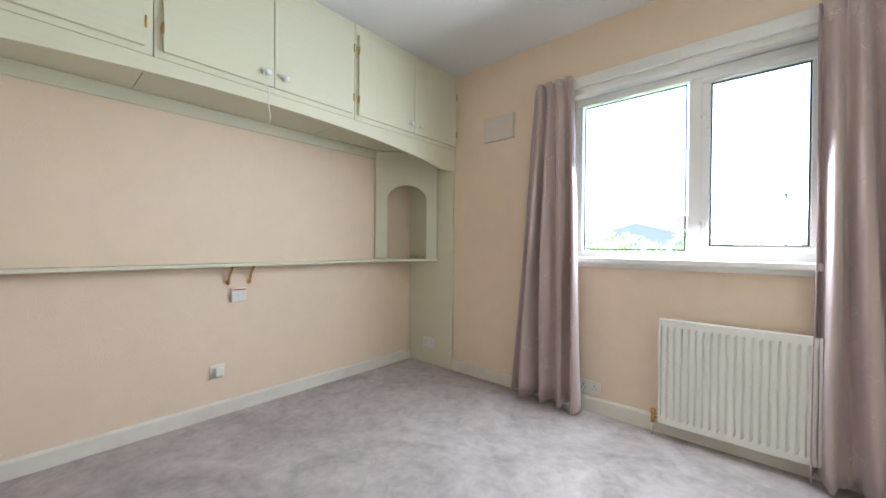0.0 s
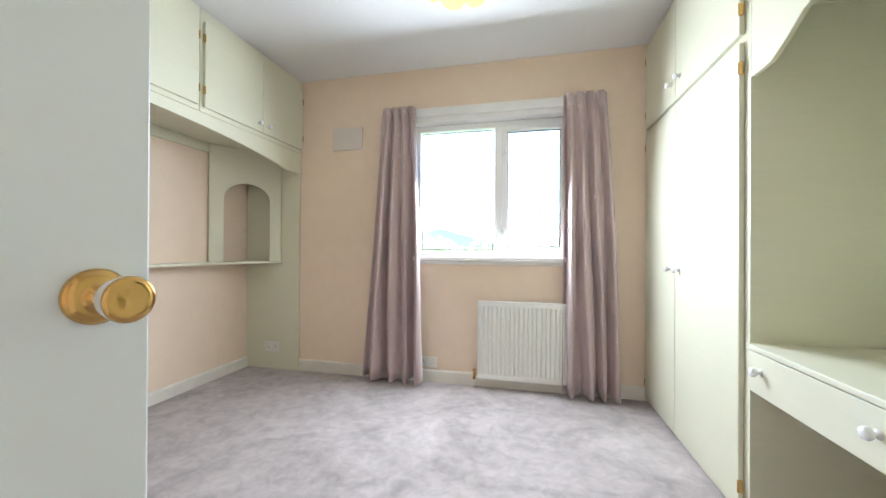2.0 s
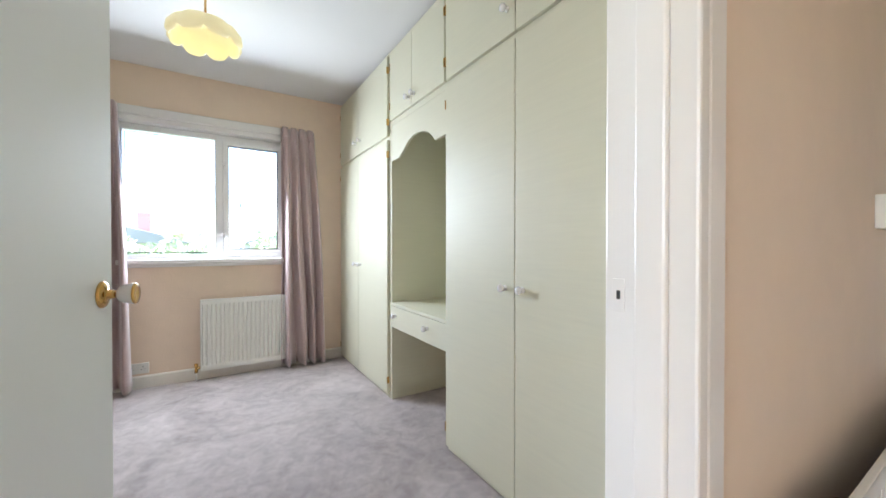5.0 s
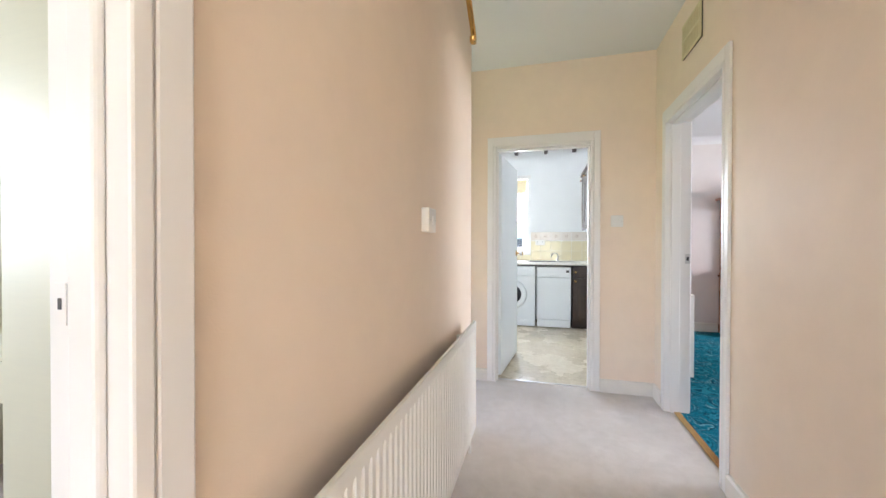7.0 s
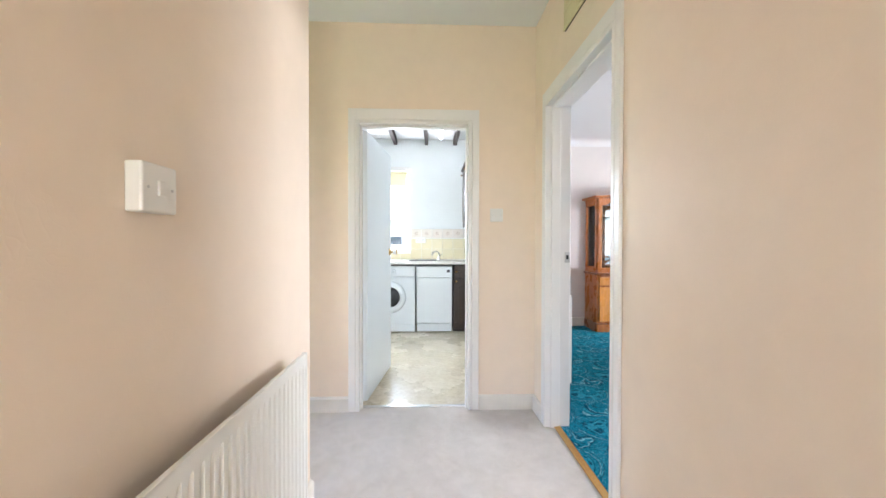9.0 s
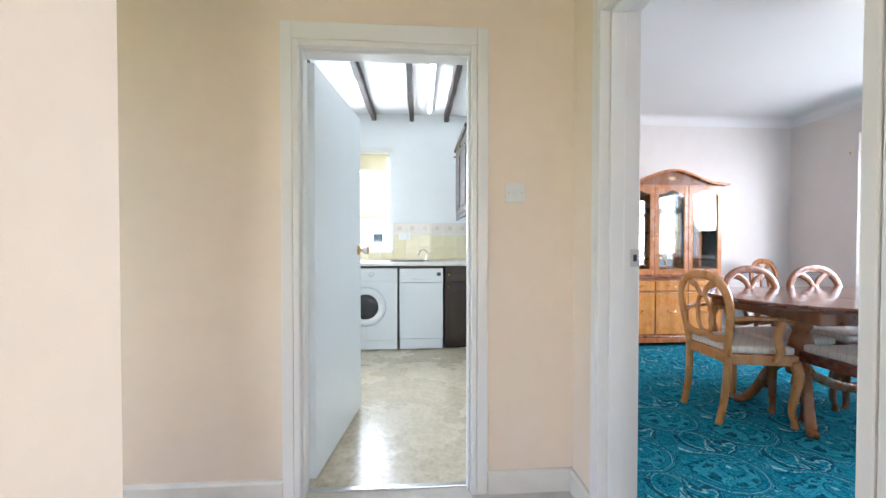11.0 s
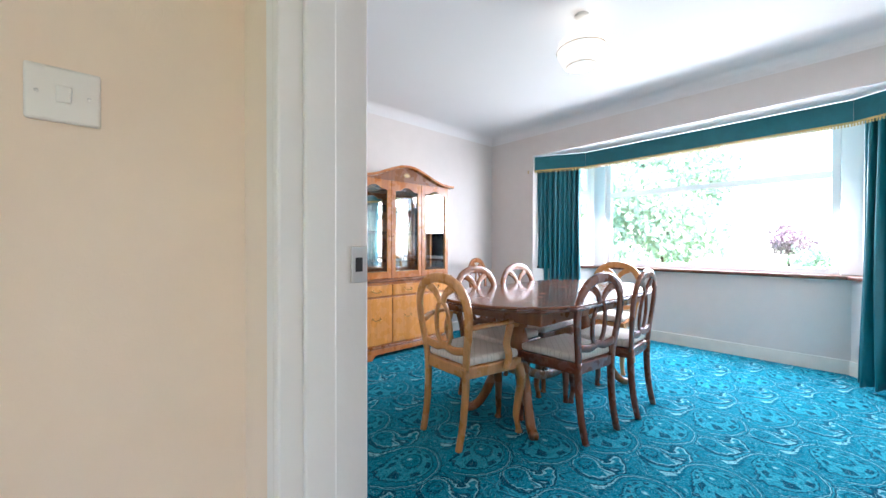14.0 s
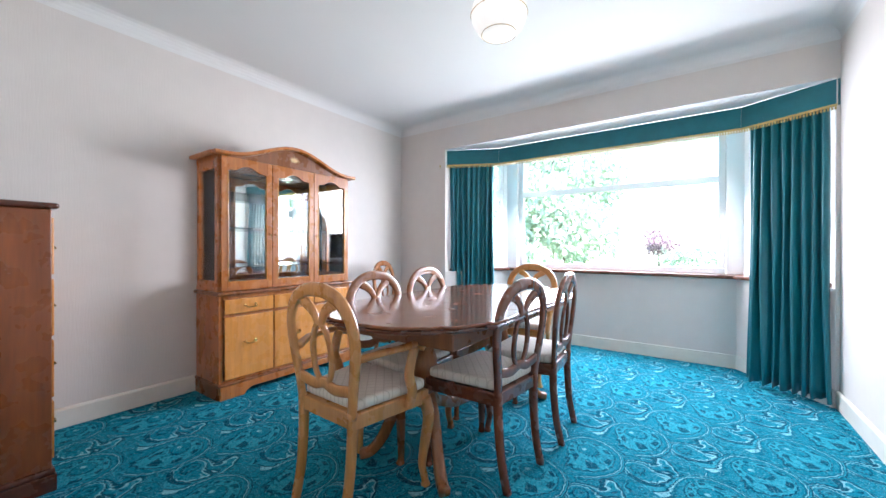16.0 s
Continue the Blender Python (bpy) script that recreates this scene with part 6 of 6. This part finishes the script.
def tree(name, label, x, y, height, spread, seed, mat, trunk=True, count=2600, size=0.11):
    rng = random.Random(seed)
    ob = thing(name, label, "tree" if trunk else "shrub", m=pose(x, y, -0.5))
    clumps = []
    if trunk:
        bm = bmesh.new()
        top = height * 0.55
        sweep(spline([(0, 0, 0), (rng.uniform(-0.1, 0.1), rng.uniform(-0.1, 0.1), top * 0.5), (rng.uniform(-0.2, 0.2), rng.uniform(-0.2, 0.2), top)], 4), [(height * 0.03 * (1 - 0.08 * i),) * 2 for i in range(9)], bm=bm, power=1.0)
        for k in range(8):
            a = 2 * math.pi * k / 8 + rng.uniform(-0.3, 0.3)
            z = height * rng.uniform(0.25, 0.5)
            e = Vector((math.cos(a) * spread * rng.uniform(0.5, 0.85), math.sin(a) * spread * rng.uniform(0.5, 0.85), z + height * rng.uniform(0.1, 0.4)))
            sweep([(0, 0, z), tuple(e * 0.5 + Vector((0, 0, z * 0.5 + 0.1))), tuple(e)], [(height * 0.012,) * 2, (height * 0.008,) * 2, (height * 0.003,) * 2], bm=bm, power=1.0)
            clumps.append((e, spread * rng.uniform(0.3, 0.48)))
        part("trunk", bm, BARK, ob)
        clumps += [(Vector((rng.uniform(-0.5, 0.5) * spread, rng.uniform(-0.5, 0.5) * spread, height * rng.uniform(0.5, 0.93))), spread * rng.uniform(0.3, 0.5)) for _ in range(9)]
    else:
        part("stem", sweep([(0, 0, 0), (0.02, 0, height * 0.4)], (0.04, 0.03)), BARK, ob)
        clumps += [(Vector((rng.uniform(-0.8, 0.8) * spread, rng.uniform(-0.5, 0.5) * spread, height * rng.uniform(0.2, 0.85))), spread * rng.uniform(0.25, 0.42)) for _ in range(14)]
    verts, faces = [], []
    for i in range(count):
        c, r = clumps[i % len(clumps)]
        v = Vector((rng.gauss(0, 1), rng.gauss(0, 1), rng.gauss(0, 1))).normalized() * r * rng.uniform(0.35, 1.05) ** 0.6
        p = c + v
        if p.z < 0.05:
            continue
        s = size * rng.uniform(0.6, 1.4)
        rot = Euler((rng.uniform(0, 6.3), rng.uniform(0, 6.3), rng.uniform(0, 6.3))).to_matrix()
        k = len(verts)
        for q in ((-s, 0, 0), (0, -s * 0.5, s * 0.15), (s, 0, 0), (0, s * 0.5, s * 0.15)):
            verts.append(tuple(p + rot @ Vector(q)))
        faces += [(k, k + 1, k + 2), (k, k + 2, k + 3)]
    me = bpy.data.meshes.new("crown")
    me.from_pydata(verts, [], faces)
    me.materials.append(mat)
    cr = new("crown", me)
    cr.parent = ob
    return ob


tree("shrub", "green garden shrub with haze-paled leaf colour outside the bedroom window", -1.1, 7.0, 1.95, 1.25, 1, LEAF_YELLOW_HAZED, False, 2200, 0.08)
tree("shrub", "yellow green garden shrub beyond the bedroom window", 1.2, 9.5, 2.4, 1.2, 2, LEAF_YELLOW_HAZED, False, 1800, 0.09)
tree("shrub", "large green bush with haze-paled leaf colour outside the bay window", 6.2, -14.5, 4.8, 2.5, 3, LEAF_HAZED, False, 8000, 0.10)
tree("tree", "tall leafy green tree beyond the bay window", 8.8, -18.0, 8.0, 3.2, 4, LEAF_HAZED, True, 9000, 0.115)
tree("tree", "leafy green tree at the garden edge", 10.5, -13.0, 6.5, 2.6, 7, LEAF_HAZED, True, 7500, 0.10)
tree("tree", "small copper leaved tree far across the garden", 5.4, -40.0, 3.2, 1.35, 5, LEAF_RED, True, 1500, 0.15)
tree("shrub", "green hedge shrub under the trees", 7.2, -12.0, 1.7, 1.6, 6, LEAF_HAZED, False, 2200, 0.09)
tree("shrub", "green hedge shrub across the garden", 2.6, -34.0, 2.4, 2.4, 8, LEAF_HAZED, False, 1600, 0.14)

RENDER_WALL = plain("pale_render", (0.62, 0.58, 0.52), 0.85, var=0.06)
ROOF = plain("slate_roof", (0.30, 0.27, 0.26), 0.7, var=0.15, scale=8)
REDROOF = plain("red_brick", (0.42, 0.24, 0.20), 0.8, var=0.2, scale=20)


def house(name, label, m, W, D, h, roof, rh):
    ob = thing(name, label, "house", m=m)
    part("wall", box(0, W, 0, D, -0.5, h), RENDER_WALL, ob)
    part("roof", prism([(-0.3, h), (W + 0.3, h), (W + 0.3, h + 0.15), (W * 0.5, h + rh), (-0.3, h + 0.15)], Matrix(((1, 0, 0, 0), (0, 0, 1, -0.3), (0, 1, 0, 0), (0, 0, 0, 1))), D + 0.6), roof, ob)
    for k in range(3):
        x = W * (0.15 + 0.27 * k)
        w = part("window", box(x, x + 1.1, -0.03, 0.0, h * 0.35, h * 0.75), UPVC, ob)
        part("pane", box(x + 0.08, x + 1.02, -0.04, -0.0305, h * 0.35 + 0.08, h * 0.75 - 0.08), DARK_GLASS, w)
    part("chimney", box(W * 0.7, W * 0.7 + 0.7, D * 0.4, D * 0.4 + 0.6, h + rh * 0.3, h + rh + 0.6), REDROOF, ob)
    return ob


house("house", "pale rendered bungalow across the road", pose(-11.0, 28.0, 0), 9.0, 7.0, 1.3, ROOF, 1.5)
house("house", "pale rendered bungalow behind the shrubs", pose(2.0, 30.0, 0), 10.0, 7.0, 1.3, ROOF, 1.5)
house("house", "neighbouring pale rendered house with red chimney", pose(14.0, 4.0, 0, 0, 0, -90), 9.0, 7.0, 2.0, REDROOF, 1.6)
pole = thing("lamp_post", "grey street lamp post beyond the garden", "street lamp", m=pose(0.62, 14.0, -0.5))
part("post", lathe([(0.07, 0), (0.06, 0.8), (0.04, 3.1)], 12), STEEL, pole, smooth=True)
part("lantern", box(-0.08, 0.30, -0.06, 0.06, 3.1, 3.2, 0.02), STEEL, pole)
fence = thing("garden_shed", "pale green timber garden shed", "shed", m=pose(-3.0, 9.0, -0.5))
SHED = plain("pale_green_timber", (0.42, 0.50, 0.46), 0.7, var=0.08, scale=12)
for k in range(9):
    part("board", box(0, 1.6, 0, 0.03, 0.16 * k, 0.16 * k + 0.15, 0.004), SHED, fence)
part("shell", box(0.01, 1.59, 0.031, 1.4, 0, 1.45), SHED, fence)
part("roof", prism([(-0.1, 1.45), (1.7, 1.45), (1.7, 1.5), (0.8, 1.85), (-0.1, 1.5)], Matrix(((1, 0, 0, 0), (0, 0, 1, -0.1), (0, 1, 0, 0), (0, 0, 0, 1))), 1.6), ROOF, fence)

# ---- kitchen wall tiles, piece by piece ----
splash = thing("tiled_splashback", "cream glazed wall tiles with a patterned border behind the worktop", "tiles")
splash["kind"] = "structure"
part("grout", box(KIT_E - 0.006, KIT_E - 0.001, -2.016, -1.046, 0.909, 1.352), KITCHEN_PAINT, splash)
part("grout", box(KIT_E - 0.006, KIT_E - 0.001, -1.046, 0.6, 0.909, 0.998), KITCHEN_PAINT, splash)
tile_me = mesh_of("tile", box(-0.005, 0, -0.0735, 0.0735, -0.0735, 0.0735, 0.002), TILE)
border_me = mesh_of("tile", box(-0.005, 0, -0.0735, 0.0735, -0.065, 0.065, 0.002), BORDER)
low_me = mesh_of("tile", box(-0.005, 0, -0.0735, 0.0735, -0.042, 0.042, 0.002), TILE)
motif = bmesh.new()
for k in range(5):
    a = 2 * math.pi * k / 5
    prism([(0.006, 0), (0.018, 0.007), (0.028, 0), (0.018, -0.007)], Matrix(((0, 0, 1, -0.0008), (1, 0, 0, 0), (0, 1, 0, 0), (0, 0, 0, 1))) @ pose(0, 0, 0, 0, 0, math.degrees(a)), 0.0006, bm=motif)
motif_me = mesh_of("motif", motif, MOTIF)
for c in range(7):
    y = -1.12 - 0.15 * c
    if y < -2.0:
        continue
    for r in range(2):
        t = new("tile", tile_me)
        t.parent, t.location = splash, (KIT_E - 0.006, y, 0.987 + 0.15 * r)
    t = new("tile", border_me)
    t.parent, t.location = splash, (KIT_E - 0.006, y, 1.284)
    mo = new("motif", motif_me)
    mo.parent, mo.location = t, (-0.005, 0, 0)
for c in range(10):
    t = new("tile", low_me)
    t.parent, t.location = splash, (KIT_E - 0.006, -0.97 + 0.15 * c, 0.954)
